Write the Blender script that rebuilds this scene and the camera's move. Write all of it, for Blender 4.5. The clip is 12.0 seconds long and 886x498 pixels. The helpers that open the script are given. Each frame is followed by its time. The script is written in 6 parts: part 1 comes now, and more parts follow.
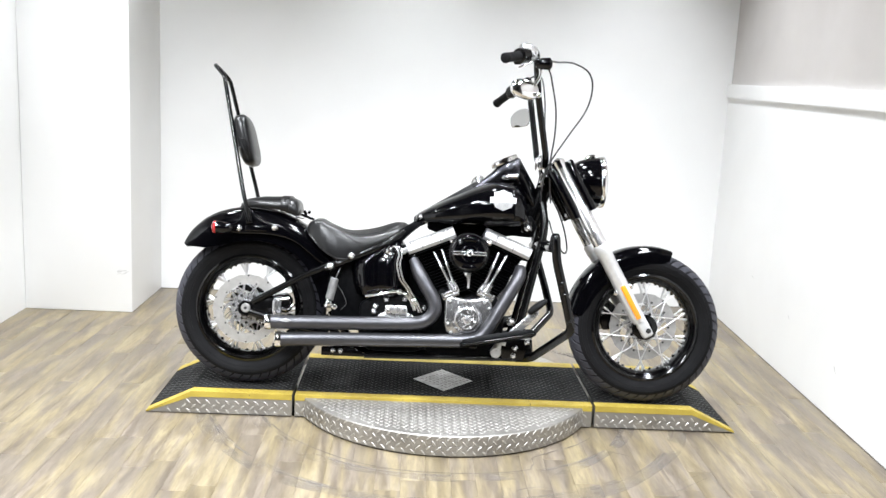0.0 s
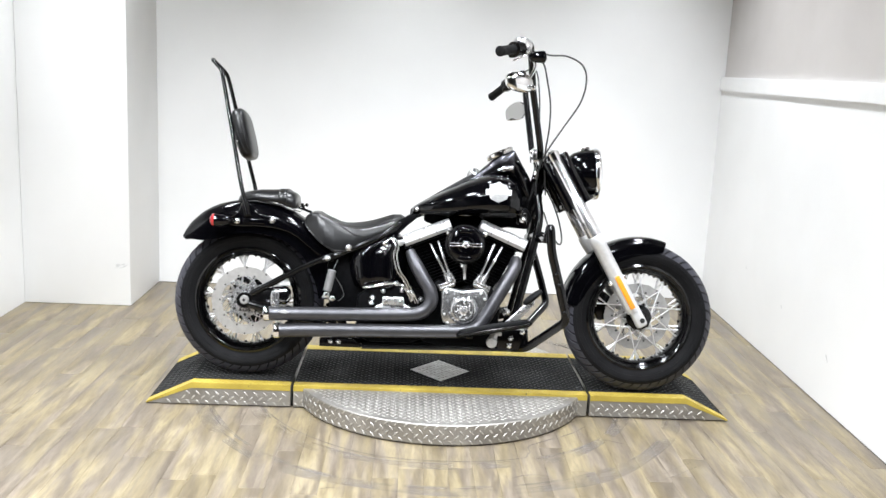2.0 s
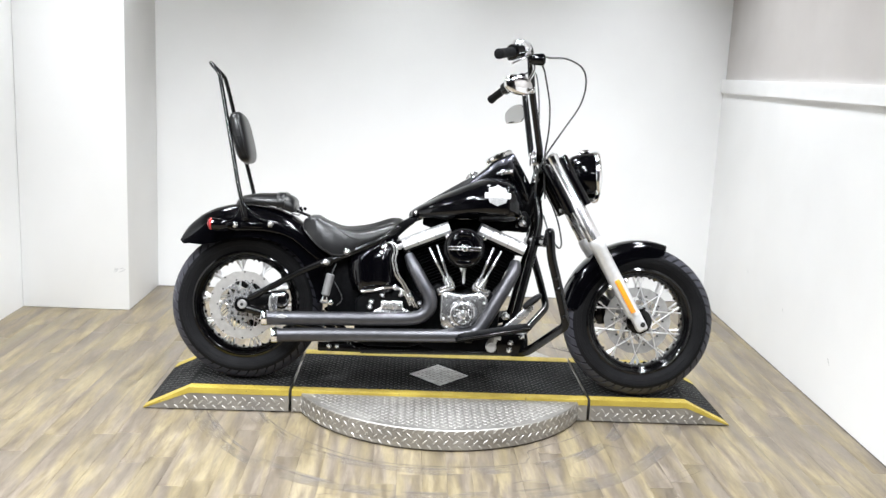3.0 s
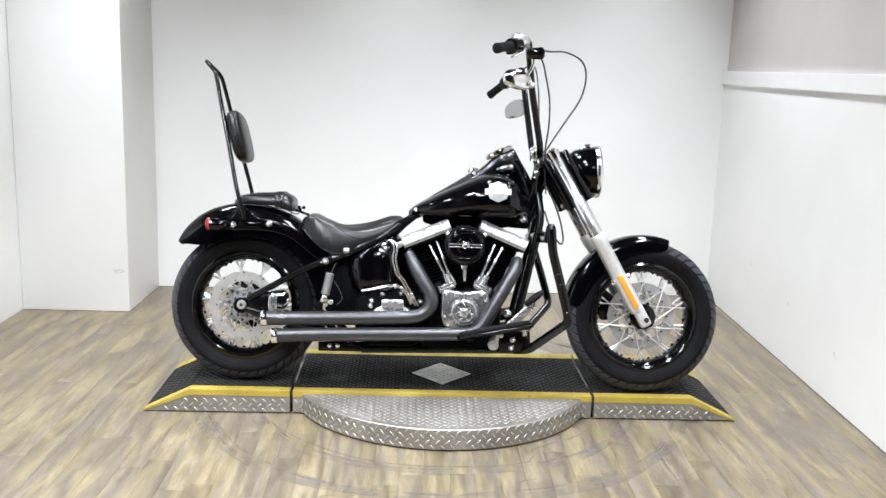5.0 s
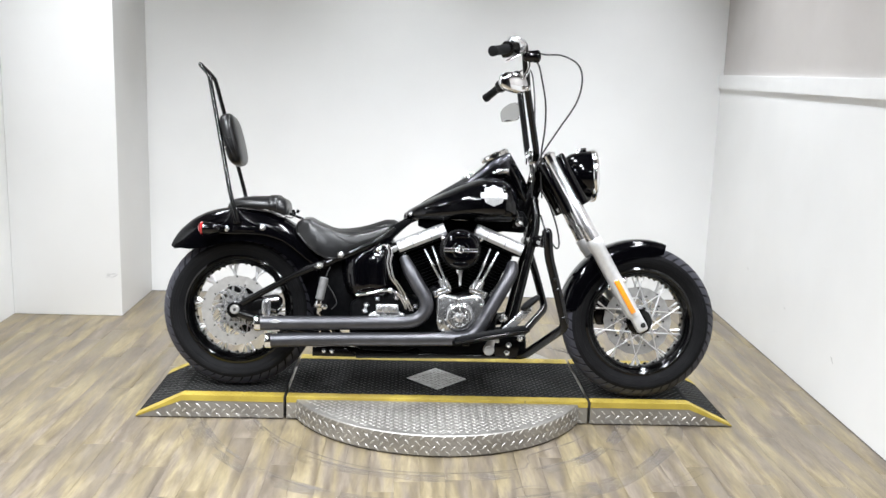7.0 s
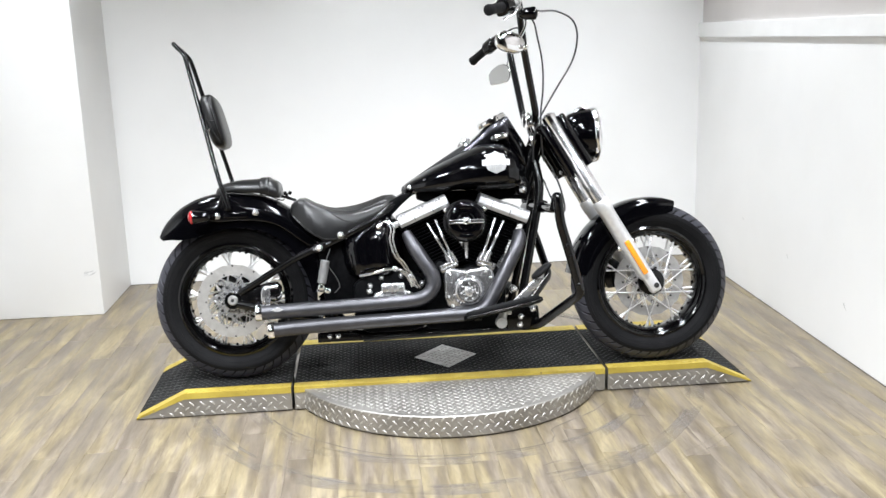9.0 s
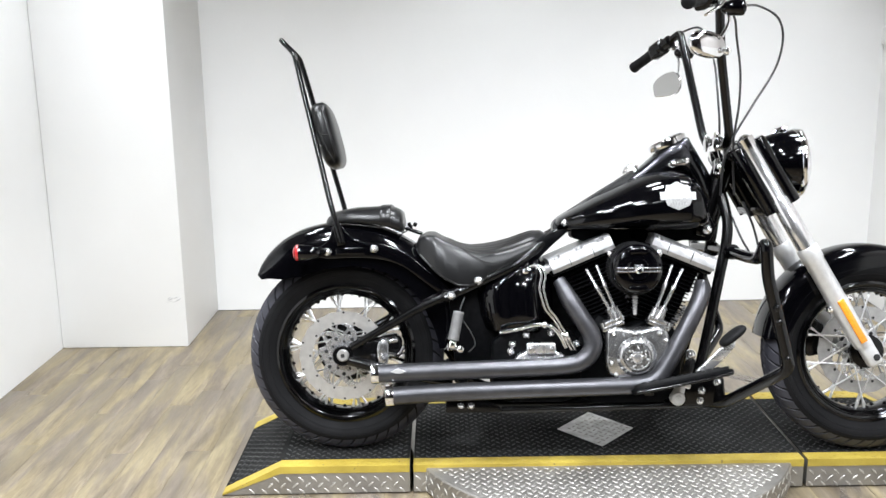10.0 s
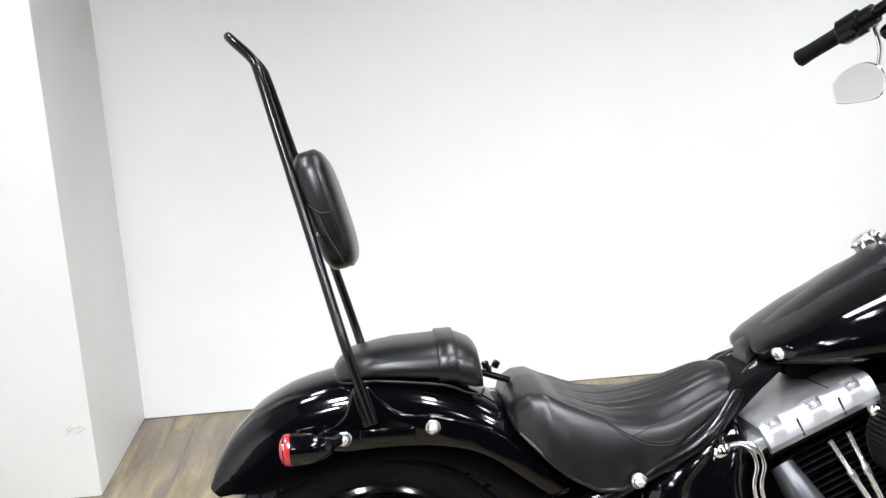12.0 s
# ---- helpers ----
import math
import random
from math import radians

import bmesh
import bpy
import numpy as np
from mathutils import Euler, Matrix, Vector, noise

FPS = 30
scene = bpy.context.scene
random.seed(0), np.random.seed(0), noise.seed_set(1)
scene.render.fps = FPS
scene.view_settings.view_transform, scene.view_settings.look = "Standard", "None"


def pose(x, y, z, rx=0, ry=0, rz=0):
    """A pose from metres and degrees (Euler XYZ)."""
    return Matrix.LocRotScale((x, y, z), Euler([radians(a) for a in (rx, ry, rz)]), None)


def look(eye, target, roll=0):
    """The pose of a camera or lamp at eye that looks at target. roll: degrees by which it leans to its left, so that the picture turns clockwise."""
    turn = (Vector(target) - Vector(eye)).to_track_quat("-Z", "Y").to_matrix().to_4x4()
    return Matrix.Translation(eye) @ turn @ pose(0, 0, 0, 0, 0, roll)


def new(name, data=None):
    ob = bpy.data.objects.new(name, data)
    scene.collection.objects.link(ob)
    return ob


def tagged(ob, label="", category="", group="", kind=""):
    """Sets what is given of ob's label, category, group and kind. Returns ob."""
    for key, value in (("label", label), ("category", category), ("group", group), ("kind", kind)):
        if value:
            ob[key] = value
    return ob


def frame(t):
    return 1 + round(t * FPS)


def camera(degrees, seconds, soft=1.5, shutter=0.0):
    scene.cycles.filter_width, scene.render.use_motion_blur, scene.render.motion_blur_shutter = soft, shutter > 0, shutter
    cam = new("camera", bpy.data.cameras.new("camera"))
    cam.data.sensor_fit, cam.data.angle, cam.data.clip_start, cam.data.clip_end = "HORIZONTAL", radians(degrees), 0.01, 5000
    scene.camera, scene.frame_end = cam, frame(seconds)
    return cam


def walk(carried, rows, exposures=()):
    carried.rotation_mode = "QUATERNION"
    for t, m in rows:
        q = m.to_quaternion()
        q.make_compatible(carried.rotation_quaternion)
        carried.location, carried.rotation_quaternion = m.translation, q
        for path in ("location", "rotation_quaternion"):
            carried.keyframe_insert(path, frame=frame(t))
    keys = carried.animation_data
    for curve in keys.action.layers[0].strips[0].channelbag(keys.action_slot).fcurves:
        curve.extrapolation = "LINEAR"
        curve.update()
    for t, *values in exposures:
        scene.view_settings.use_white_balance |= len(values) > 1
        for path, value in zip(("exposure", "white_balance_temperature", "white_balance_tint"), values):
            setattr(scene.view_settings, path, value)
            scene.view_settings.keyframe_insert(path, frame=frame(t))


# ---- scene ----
cam = camera(50.7, 12.0)
PATH = [
    (0, (-0.17, -3.806, 1.408), (-0.098, -1.843, 1.036), 2.9),
    (0.5, (-0.171, -3.81, 1.411), (-0.107, -1.846, 1.039), 3.0),
    (1, (-0.169, -3.82, 1.411), (-0.104, -1.855, 1.041), 2.8),
    (1.5, (-0.167, -3.841, 1.408), (-0.098, -1.879, 1.03), 2.9),
    (2, (-0.172, -3.85, 1.404), (-0.091, -1.888, 1.021), 2.7),
    (2.5, (-0.168, -3.841, 1.406), (-0.096, -1.88, 1.02), 2.7),
    (3, (-0.16, -3.827, 1.404), (-0.083, -1.865, 1.027), 2.6),
    (5, (-0.147, -3.788, 1.403), (-0.077, -1.827, 1.017), 1.8),
    (5.5, (-0.15, -3.774, 1.402), (-0.072, -1.811, 1.024), 1.8),
    (6, (-0.148, -3.763, 1.398), (-0.065, -1.801, 1.019), 1.8),
    (6.5, (-0.147, -3.759, 1.394), (-0.063, -1.795, 1.025), 1.7),
    (7, (-0.148, -3.759, 1.4), (-0.067, -1.797, 1.022), 1.9),
    (7.2, (-0.156, -3.762, 1.384), (-0.068, -1.801, 1.001), 1.9),
    (8.8, (-0.272, -3.66, 1.39), (-0.142, -1.713, 0.952), -0.8),
    (9, (-0.314, -3.597, 1.387), (-0.146, -1.654, 0.943), -1.7),
    (9.2, (-0.338, -3.473, 1.374), (-0.156, -1.534, 0.919), -1.2),
    (9.5, (-0.394, -3.231, 1.355), (-0.371, -1.285, 0.894), -0.1),
    (9.7, (-0.419, -3.081, 1.381), (-0.455, -1.136, 0.916), -0.8),
    (10, (-0.509, -2.876, 1.37), (-0.506, -0.923, 0.941), -0.8),
    (10.2, (-0.559, -2.743, 1.388), (-0.493, -0.786, 0.98), -0.9),
    (10.5, (-0.622, -2.515, 1.387), (-0.527, -0.572, 0.924), -1.5),
    (10.7, (-0.617, -2.345, 1.38), (-0.571, -0.389, 0.965), -2.5),
    (11, (-0.644, -2.12, 1.384), (-0.711, -0.163, 0.977), -1.7),
    (11.2, (-0.664, -1.979, 1.385), (-0.724, -0.026, 0.956), -2.8),
    (11.5, (-0.732, -1.774, 1.364), (-0.643, 0.181, 0.952), -2.7),
    (11.7, (-0.769, -1.647, 1.378), (-0.61, 0.29, 0.908), -3.0),
    (12, (-0.79, -1.47, 1.385), (-0.645, 0.471, 0.923), -3.0),
]
EXPOSURES = ((0, 0.16), (1.5, 0.10), (3, 0.02), (5, -0.12), (7, -0.12), (8.8, -0.05), (9.5, 0.0), (11, -0.05), (12, -0.05))
walk(cam, [(t, look(eye, target, roll)) for t, eye, target, roll in PATH], EXPOSURES)

# ---- light: ceiling panels of a windowless photo bay, and added fill behind the camera ----
world = bpy.data.worlds.new("world")
scene.world = world
world.use_nodes = True
world.node_tree.nodes["Background"].inputs[0].default_value = (0.9, 0.95, 1.0, 1)
world.node_tree.nodes["Background"].inputs[1].default_value = 0.02

CEIL, LAMPZ = 3.4, 2.75


def overhead_lamp(x, y, sx, sy, watts, spread=125, tilt=0):
    data = bpy.data.lights.new("ceiling_panel_light", "AREA")
    data.shape, data.size, data.size_y, data.energy = "RECTANGLE", sx, sy, watts
    data.spread = radians(spread)
    data.color = (0.945, 0.985, 1.035)
    ob = new("ceiling_panel_light", data)
    ob.matrix_world = pose(x, y, LAMPZ, tilt)
    return ob


LAMPS = [(x, y, 0.2, 0.34, w) for x, w in ((-1.35, 29), (-0.05, 18), (1.15, 20)) for y in (-1.9, -1.1)]
# the last three, behind the camera, are added fill for column and near side
LAMPS += [(x, y, 0.2, 0.34, w) for x, w in ((-0.2, 17), (1.1, 19)) for y in (0.2, 1.0)] + [(-1.74, 0.1, 0.2, 0.34, 16), (-1.62, 0.8, 0.2, 0.34, 15)] + [(-1.6, -2.9, 0.2, 0.34, 55), (-1.2, -3.9, 0.2, 0.34, 50), (0.6, -3.5, 0.2, 0.34, 34)]
for lx, ly, lsx, lsy, lw in LAMPS:
    if ly > 0:    # the panels over the bike are tipped towards the back wall
        overhead_lamp(lx, ly, lsx, lsy, lw * 0.72, 98, 9)
    else:
        overhead_lamp(lx, ly, lsx, lsy, lw * 1.1, 120, 6)


# ---- materials ----
def material(name, base, rough=0.5, metal=0.0, coat=0.0, spec=0.5):
    m = bpy.data.materials.new(name)
    m.use_nodes = True
    b = m.node_tree.nodes["Principled BSDF"]
    b.inputs["Base Color"].default_value = (*base, 1)
    b.inputs["Roughness"].default_value = rough
    b.inputs["Metallic"].default_value = metal
    b.inputs["Coat Weight"].default_value = coat
    b.inputs["Coat Roughness"].default_value = 0.03
    b.inputs["Specular IOR Level"].default_value = spec
    return m


def node(m, kind, **props):
    n = m.node_tree.nodes.new(kind)
    for k, v in props.items():
        n[k] = v
    return n


def link(m, a, ao, b, bi):
    m.node_tree.links.new(a.outputs[ao], b.inputs[bi])


def noise_tex(m, scale, detail=4.0, stretch=(1, 1, 1), coords="Object"):
    tc, mp, n = node(m, "ShaderNodeTexCoord"), node(m, "ShaderNodeMapping"), node(m, "ShaderNodeTexNoise")
    mp.inputs["Scale"].default_value = stretch
    n.inputs["Scale"].default_value, n.inputs["Detail"].default_value = scale, detail
    link(m, tc, coords, mp, "Vector")
    link(m, mp, "Vector", n, "Vector")
    return n


def ramp(m, src, out, stops):
    r = node(m, "ShaderNodeValToRGB")
    while len(r.color_ramp.elements) < len(stops):
        r.color_ramp.elements.new(0.5)
    for e, (p, c) in zip(r.color_ramp.elements, stops):
        e.position, e.color = p, (c, c, c, 1) if isinstance(c, float) else (*c, 1)
    link(m, src, out, r, "Fac")
    return r


def vary(m, scale, lo, hi, rough=None, bump=0.0, bump_scale=None, stretch=(1, 1, 1)):
    """Base colour between lo and hi by noise, roughness between the two of rough, and a fine relief."""
    b = m.node_tree.nodes["Principled BSDF"]
    n = noise_tex(m, scale, 5.0, stretch)
    link(m, ramp(m, n, "Fac", [(0.3, lo), (0.7, hi)]), "Color", b, "Base Color")
    if rough:
        n2 = noise_tex(m, scale * 2.7, 4.0, stretch)
        link(m, ramp(m, n2, "Fac", [(0.3, float(rough[0])), (0.7, float(rough[1]))]), "Color", b, "Roughness")
    if bump:
        n3 = noise_tex(m, bump_scale or scale * 6, 4.0, stretch)
        bp = node(m, "ShaderNodeBump")
        bp.inputs["Strength"].default_value, bp.inputs["Distance"].default_value = bump, 0.002
        link(m, n3, "Fac", bp, "Height")
        link(m, bp, "Normal", b, "Normal")
    return m


def wear(m, scale, edge, tone):
    """Worn spots of another tone over the base colour."""
    b = m.node_tree.nodes["Principled BSDF"]
    src = b.inputs["Base Color"].links[0].from_socket
    mix = node(m, "ShaderNodeMix")
    mix.data_type = "RGBA"
    n = noise_tex(m, scale, 6.0)
    link(m, ramp(m, n, "Fac", [(edge[0], 1.0), (edge[1], 0.0)]), "Color", mix, "Factor")
    m.node_tree.links.new(src, mix.inputs["A"])
    mix.inputs["B"].default_value = (*tone, 1)
    link(m, mix, "Result", b, "Base Color")


WALL = vary(material("white_wall_paint", (0.78, 0.78, 0.77)), 1.7, (0.805, 0.805, 0.797), (0.85, 0.85, 0.845), (0.42, 0.6), 0.15, 90)
CEILING = vary(material("dark_ceiling_paint", (0.05, 0.05, 0.05), 0.8), 3, (0.06, 0.06, 0.06), (0.09, 0.09, 0.09))
# greige upper wall; its darker tone partly stands in for dimmer, flickering light
UPPER = vary(material("greige_wall_paint", (0.5, 0.475, 0.455)), 1.7, (0.47, 0.445, 0.425), (0.54, 0.515, 0.495), (0.42, 0.6), 0.15, 90)
DARKWALL = vary(material("grey_hall_wall", (0.2, 0.2, 0.2), 0.7), 2, (0.055, 0.055, 0.057), (0.08, 0.08, 0.08))
TRIM = vary(material("white_trim_paint", (0.8, 0.8, 0.8), 0.35), 6, (0.77, 0.77, 0.765), (0.82, 0.82, 0.815))
PAINT = material("gloss_black_paint", (0.0010, 0.0010, 0.0015), 0.12, 0.0, 0.75, 0.0)
PAINT.node_tree.nodes["Principled BSDF"].inputs["Coat Roughness"].default_value = 0.075
RIM = material("gloss_black_rim", (0.001, 0.001, 0.0012), 0.1, 0.0, 0.0, 0.42)
SPOKE = material("bright_spoke_steel", (0.86, 0.86, 0.87), 0.3, 0.85)
FRAME = material("black_powder_coat", (0.002, 0.002, 0.0022), 0.18, 0.0, 0.0, 0.32)
SATIN = vary(material("satin_black_ceramic", (0.06, 0.06, 0.066), 0.4, 0.75), 30, (0.064, 0.064, 0.070), (0.084, 0.084, 0.091), (0.32, 0.36))
WRINKLE = vary(material("wrinkle_black", (0.008, 0.008, 0.009), 0.5, spec=0.045), 60, (0.0012, 0.0015, 0.0018), (0.0035, 0.0035, 0.004), (0.4, 0.55), 0.3, 500)
CHROME = material("chrome", (0.82, 0.82, 0.83), 0.06, 1.0)
ALLOY = vary(material("polished_aluminium", (0.72, 0.72, 0.73), 0.3, 0.9), 14, (0.68, 0.68, 0.69), (0.76, 0.76, 0.77), (0.24, 0.31))
SILVER = vary(material("silver_powder_coat", (0.7, 0.7, 0.7), 0.38, 0.48), 60, (0.60, 0.60, 0.60), (0.68, 0.68, 0.68), (0.32, 0.44))
ROCKER = vary(material("satin_rocker_alloy", (0.6, 0.6, 0.6), 0.36, 0.7), 45, (0.40, 0.40, 0.405), (0.50, 0.50, 0.505), (0.30, 0.42), 0.03, 300)
STEEL = vary(material("brushed_disc_steel", (0.6, 0.6, 0.59), 0.35, 0.85), 50, (0.62, 0.605, 0.585), (0.72, 0.705, 0.685), (0.28, 0.42))
DARKSTEEL = vary(material("dull_disc_steel", (0.45, 0.45, 0.44), 0.4, 0.6), 50, (0.34, 0.335, 0.325), (0.44, 0.43, 0.42), (0.32, 0.45))
RUBBER = vary(material("tyre_rubber", (0.018, 0.018, 0.019), 0.6, spec=0.10), 7, (0.0045, 0.0045, 0.005), (0.0085, 0.0085, 0.0092), (0.62, 0.78), 0.15, 250)
GRIP = vary(material("grip_rubber", (0.015, 0.015, 0.016), 0.6, spec=0.10), 40, (0.007, 0.007, 0.0075), (0.012, 0.012, 0.0125), (0.5, 0.65))
LEATHER = vary(material("black_leather", (0.016, 0.016, 0.017), 0.31, spec=0.41), 12, (0.003, 0.003, 0.0033), (0.006, 0.006, 0.0065), None, 0.06, 650)
RED = material("red_lens", (0.35, 0.012, 0.015), 0.1, 0.0, 1.0)
ORANGE = vary(material("orange_reflector", (0.85, 0.28, 0.02), 0.25, 0.0, 0.7), 150, (0.75, 0.22, 0.012), (0.95, 0.34, 0.03))
MIRROR = material("mirror_glass", (0.46, 0.46, 0.45), 0.02, 1.0)
BADGE = vary(material("silver_badge_enamel", (0.7, 0.7, 0.7), 0.4, 0.2), 200, (0.28, 0.28, 0.28), (0.46, 0.46, 0.46))
YELLOW = vary(material("yellow_safety_paint", (0.5, 0.38, 0.04), 0.5), 9, (0.26, 0.188, 0.024), (0.41, 0.312, 0.050), (0.45, 0.65), 0.25, 120)
wear(YELLOW, 70.0, (0.27, 0.33), (0.05, 0.045, 0.035))
PLATE = vary(material("aluminium_tread_plate", (0.4, 0.4, 0.4), 0.4, 0.8), 7, (0.25, 0.238, 0.22), (0.40, 0.385, 0.36), (0.38, 0.54), 0.1, 80)
BLACKPLATE = vary(material("worn_black_tread_plate", (0.02, 0.02, 0.02), 0.5, 0.0, spec=0.03), 6, (0.010, 0.010, 0.010), (0.022, 0.022, 0.0215), (0.7, 0.85), 0.2, 90)
# worn lugs lighter than the black plate: their glints are put into the colour
LUG = vary(material("worn_black_lug", (0.03, 0.03, 0.03), 0.45, 0.0, spec=0.16), 8, (0.016, 0.016, 0.016), (0.046, 0.046, 0.045), (0.38, 0.54))
# same aluminium as PLATE, lightened in the colour for the lugs' glints
BRIGHTLUG = vary(material("bright_tread_lug", (0.7, 0.7, 0.7), 0.35, 0.85), 9, (0.42, 0.405, 0.38), (0.58, 0.56, 0.53), (0.42, 0.54))
# mottling in the base colour imitates the uneven reflections of polished metal
CAM = vary(material("worn_polished_casting", (0.5, 0.5, 0.51), 0.3, 0.92), 38, (0.36, 0.36, 0.365), (0.58, 0.58, 0.585), (0.16, 0.28), 0.10, 30)
POLISHED = material("smooth_polished_alloy", (0.78, 0.78, 0.79), 0.2, 0.9)
# lighter and bluer than RUBBER: the bluish light on the blocks is painted in
TREAD = vary(material("worn_tyre_tread", (0.02, 0.02, 0.022), 0.45, spec=0.3), 20, (0.026, 0.026, 0.033), (0.040, 0.040, 0.050), (0.4, 0.52))
SEAM = vary(material("seam_dirt", (0.1, 0.085, 0.07), 0.6), 14, (0.055, 0.047, 0.04), (0.17, 0.145, 0.115))
# flat dark for seams, and for the shade inside holes and grooves
GAP = material("dark_gap", (0.012, 0.012, 0.012), 0.8)
GLASS = material("lens_glass", (1, 1, 1), 0.02)
GLASS.node_tree.nodes["Principled BSDF"].inputs["Transmission Weight"].default_value = 1.0
CABLE = material("cable_sheath", (0.02, 0.02, 0.021), 0.35, 0.0, 0.3)


def plank_material(name):
    """Distressed vinyl plank: tan and grey-brown streaks along y, a tone of its own for each plank."""
    m = material(name, (0.3, 0.24, 0.16), 0.38)
    b = m.node_tree.nodes["Principled BSDF"]
    info, tc, add, mp = (node(m, k) for k in ("ShaderNodeObjectInfo", "ShaderNodeNewGeometry", "ShaderNodeVectorMath", "ShaderNodeMapping"))
    add.operation = "MULTIPLY_ADD"
    add.inputs[1].default_value = (0.03, 0.14, 0.0)
    link(m, info, "Random", add, 0)
    link(m, tc, "Position", add, 2)
    mp.inputs["Scale"].default_value = (1.0, 0.135, 1.0)
    link(m, add, "Vector", mp, "Vector")
    big, fine, wide = (node(m, "ShaderNodeTexNoise") for _ in range(3))
    for n, s, d, dist in ((big, 24.0, 8.0, 0.8), (fine, 120.0, 6.0, 0.4), (wide, 15.0, 7.0, 0.5)):
        n.inputs["Scale"].default_value, n.inputs["Detail"].default_value, n.inputs["Distortion"].default_value = s, d, dist
        link(m, mp, "Vector", n, "Vector")
    tan = ramp(m, big, "Fac", [(0.34, (0.148, 0.119, 0.073)), (0.5, (0.200, 0.163, 0.099)), (0.66, (0.258, 0.215, 0.130))])
    grey = ramp(m, big, "Fac", [(0.34, (0.112, 0.091, 0.068)), (0.5, (0.150, 0.124, 0.095)), (0.66, (0.195, 0.163, 0.127))])
    mix, tone = node(m, "ShaderNodeMix"), node(m, "ShaderNodeMath")
    mix.data_type = "RGBA"
    tone.operation = "ADD"
    link(m, wide, "Fac", tone, 0)
    shift = node(m, "ShaderNodeMath")
    shift.operation = "MULTIPLY_ADD"
    shift.inputs[1].default_value, shift.inputs[2].default_value = 0.06, -0.03
    link(m, info, "Random", shift, 0)
    link(m, shift, "Value", tone, 1)
    link(m, ramp(m, tone, "Value", [(0.41, 0.0), (0.59, 1.0)]), "Color", mix, "Factor")
    link(m, tan, "Color", mix, "A")
    link(m, grey, "Color", mix, "B")
    grain = node(m, "ShaderNodeMix")
    grain.data_type, grain.blend_type = "RGBA", "MULTIPLY"
    grain.inputs["Factor"].default_value = 0.55
    link(m, mix, "Result", grain, "A")
    link(m, ramp(m, fine, "Fac", [(0.3, (0.6, 0.56, 0.52)), (0.6, (1.0, 1.0, 1.0))]), "Color", grain, "B")
    # knots and short dark marks
    kn = noise_tex(m, 9.0, 3.0, (1.0, 0.42, 1.0))
    knot = node(m, "ShaderNodeMix")
    knot.data_type, knot.blend_type = "RGBA", "MULTIPLY"
    knot.inputs["Factor"].default_value = 0.75
    link(m, grain, "Result", knot, "A")
    link(m, ramp(m, kn, "Fac", [(0.27, (0.52, 0.47, 0.42)), (0.36, (1.0, 1.0, 1.0))]), "Color", knot, "B")
    link(m, knot, "Result", b, "Base Color")
    link(m, ramp(m, big, "Fac", [(0.3, 0.3), (0.7, 0.48)]), "Color", b, "Roughness")
    bp = node(m, "ShaderNodeBump")
    bp.inputs["Strength"].default_value, bp.inputs["Distance"].default_value = 0.1, 0.001
    link(m, fine, "Fac", bp, "Height")
    link(m, bp, "Normal", b, "Normal")
    return m


PLANK = plank_material("vinyl_plank")


# ---- mesh helpers ----
def V(*a):
    return Vector(a)


def part(name, bm, mat, parent=None, label="", smooth=40, at=None):
    """Links a bmesh as one mesh object under a thing or a part."""
    bmesh.ops.recalc_face_normals(bm, faces=bm.faces)
    for f in bm.faces:
        f.smooth = smooth > 0
    for e in bm.edges:
        e.smooth = len(e.link_faces) == 2 and e.calc_face_angle(0) < radians(smooth)
    me = bpy.data.meshes.new(name)
    bm.to_mesh(me)
    bm.free()
    me.materials.append(mat)
    ob = new(name, me)
    ob.parent = parent
    if at is not None:
        ob.matrix_basis = at
    if label:
        tagged(ob, label)
    return ob


def twin(ob, at, parent=None):
    """Another piece on the same mesh."""
    o = new(ob.name.split(".")[0], ob.data)
    o.parent = parent or ob.parent
    o.matrix_basis = at
    return o


def loft(bm, rings, cap=True, closed=True):
    vs = [[bm.verts.new(p) for p in r] for r in rings]
    n = len(rings[0])
    for a, b in zip(vs, vs[1:]):
        for i in range(n if closed else n - 1):
            bm.faces.new((a[i], a[(i + 1) % n], b[(i + 1) % n], b[i]))
    if cap and closed:
        bm.faces.new(vs[0][::-1])
        bm.faces.new(vs[-1])
    return vs


def curve(pts, n=8):
    """A smooth line through the points."""
    pts = [Vector(p) for p in pts]
    out = []
    for i in range(len(pts) - 1):
        p0, p1, p2, p3 = pts[max(i - 1, 0)], pts[i], pts[i + 1], pts[min(i + 2, len(pts) - 1)]
        for k in range(n):
            u = k / n
            out.append(0.5 * (2 * p1 + (p2 - p0) * u + (2 * p0 - 5 * p1 + 4 * p2 - p3) * u * u + (3 * p1 - p0 - 3 * p2 + p3) * u ** 3))
    out.append(pts[-1])
    return out


def rounded(pts, r, n=6):
    """A line with its corners rounded by r."""
    pts = [Vector(p) for p in pts]
    out = [pts[0]]
    for a, b, c in zip(pts, pts[1:], pts[2:]):
        ra, rc = min(r, (a - b).length * 0.49), min(r, (c - b).length * 0.49)
        p, q = b + (a - b).normalized() * ra, b + (c - b).normalized() * rc
        out += [(1 - u) ** 2 * p + 2 * u * (1 - u) * b + u * u * q for u in (k / n for k in range(n + 1))]
    return out + [pts[-1]]


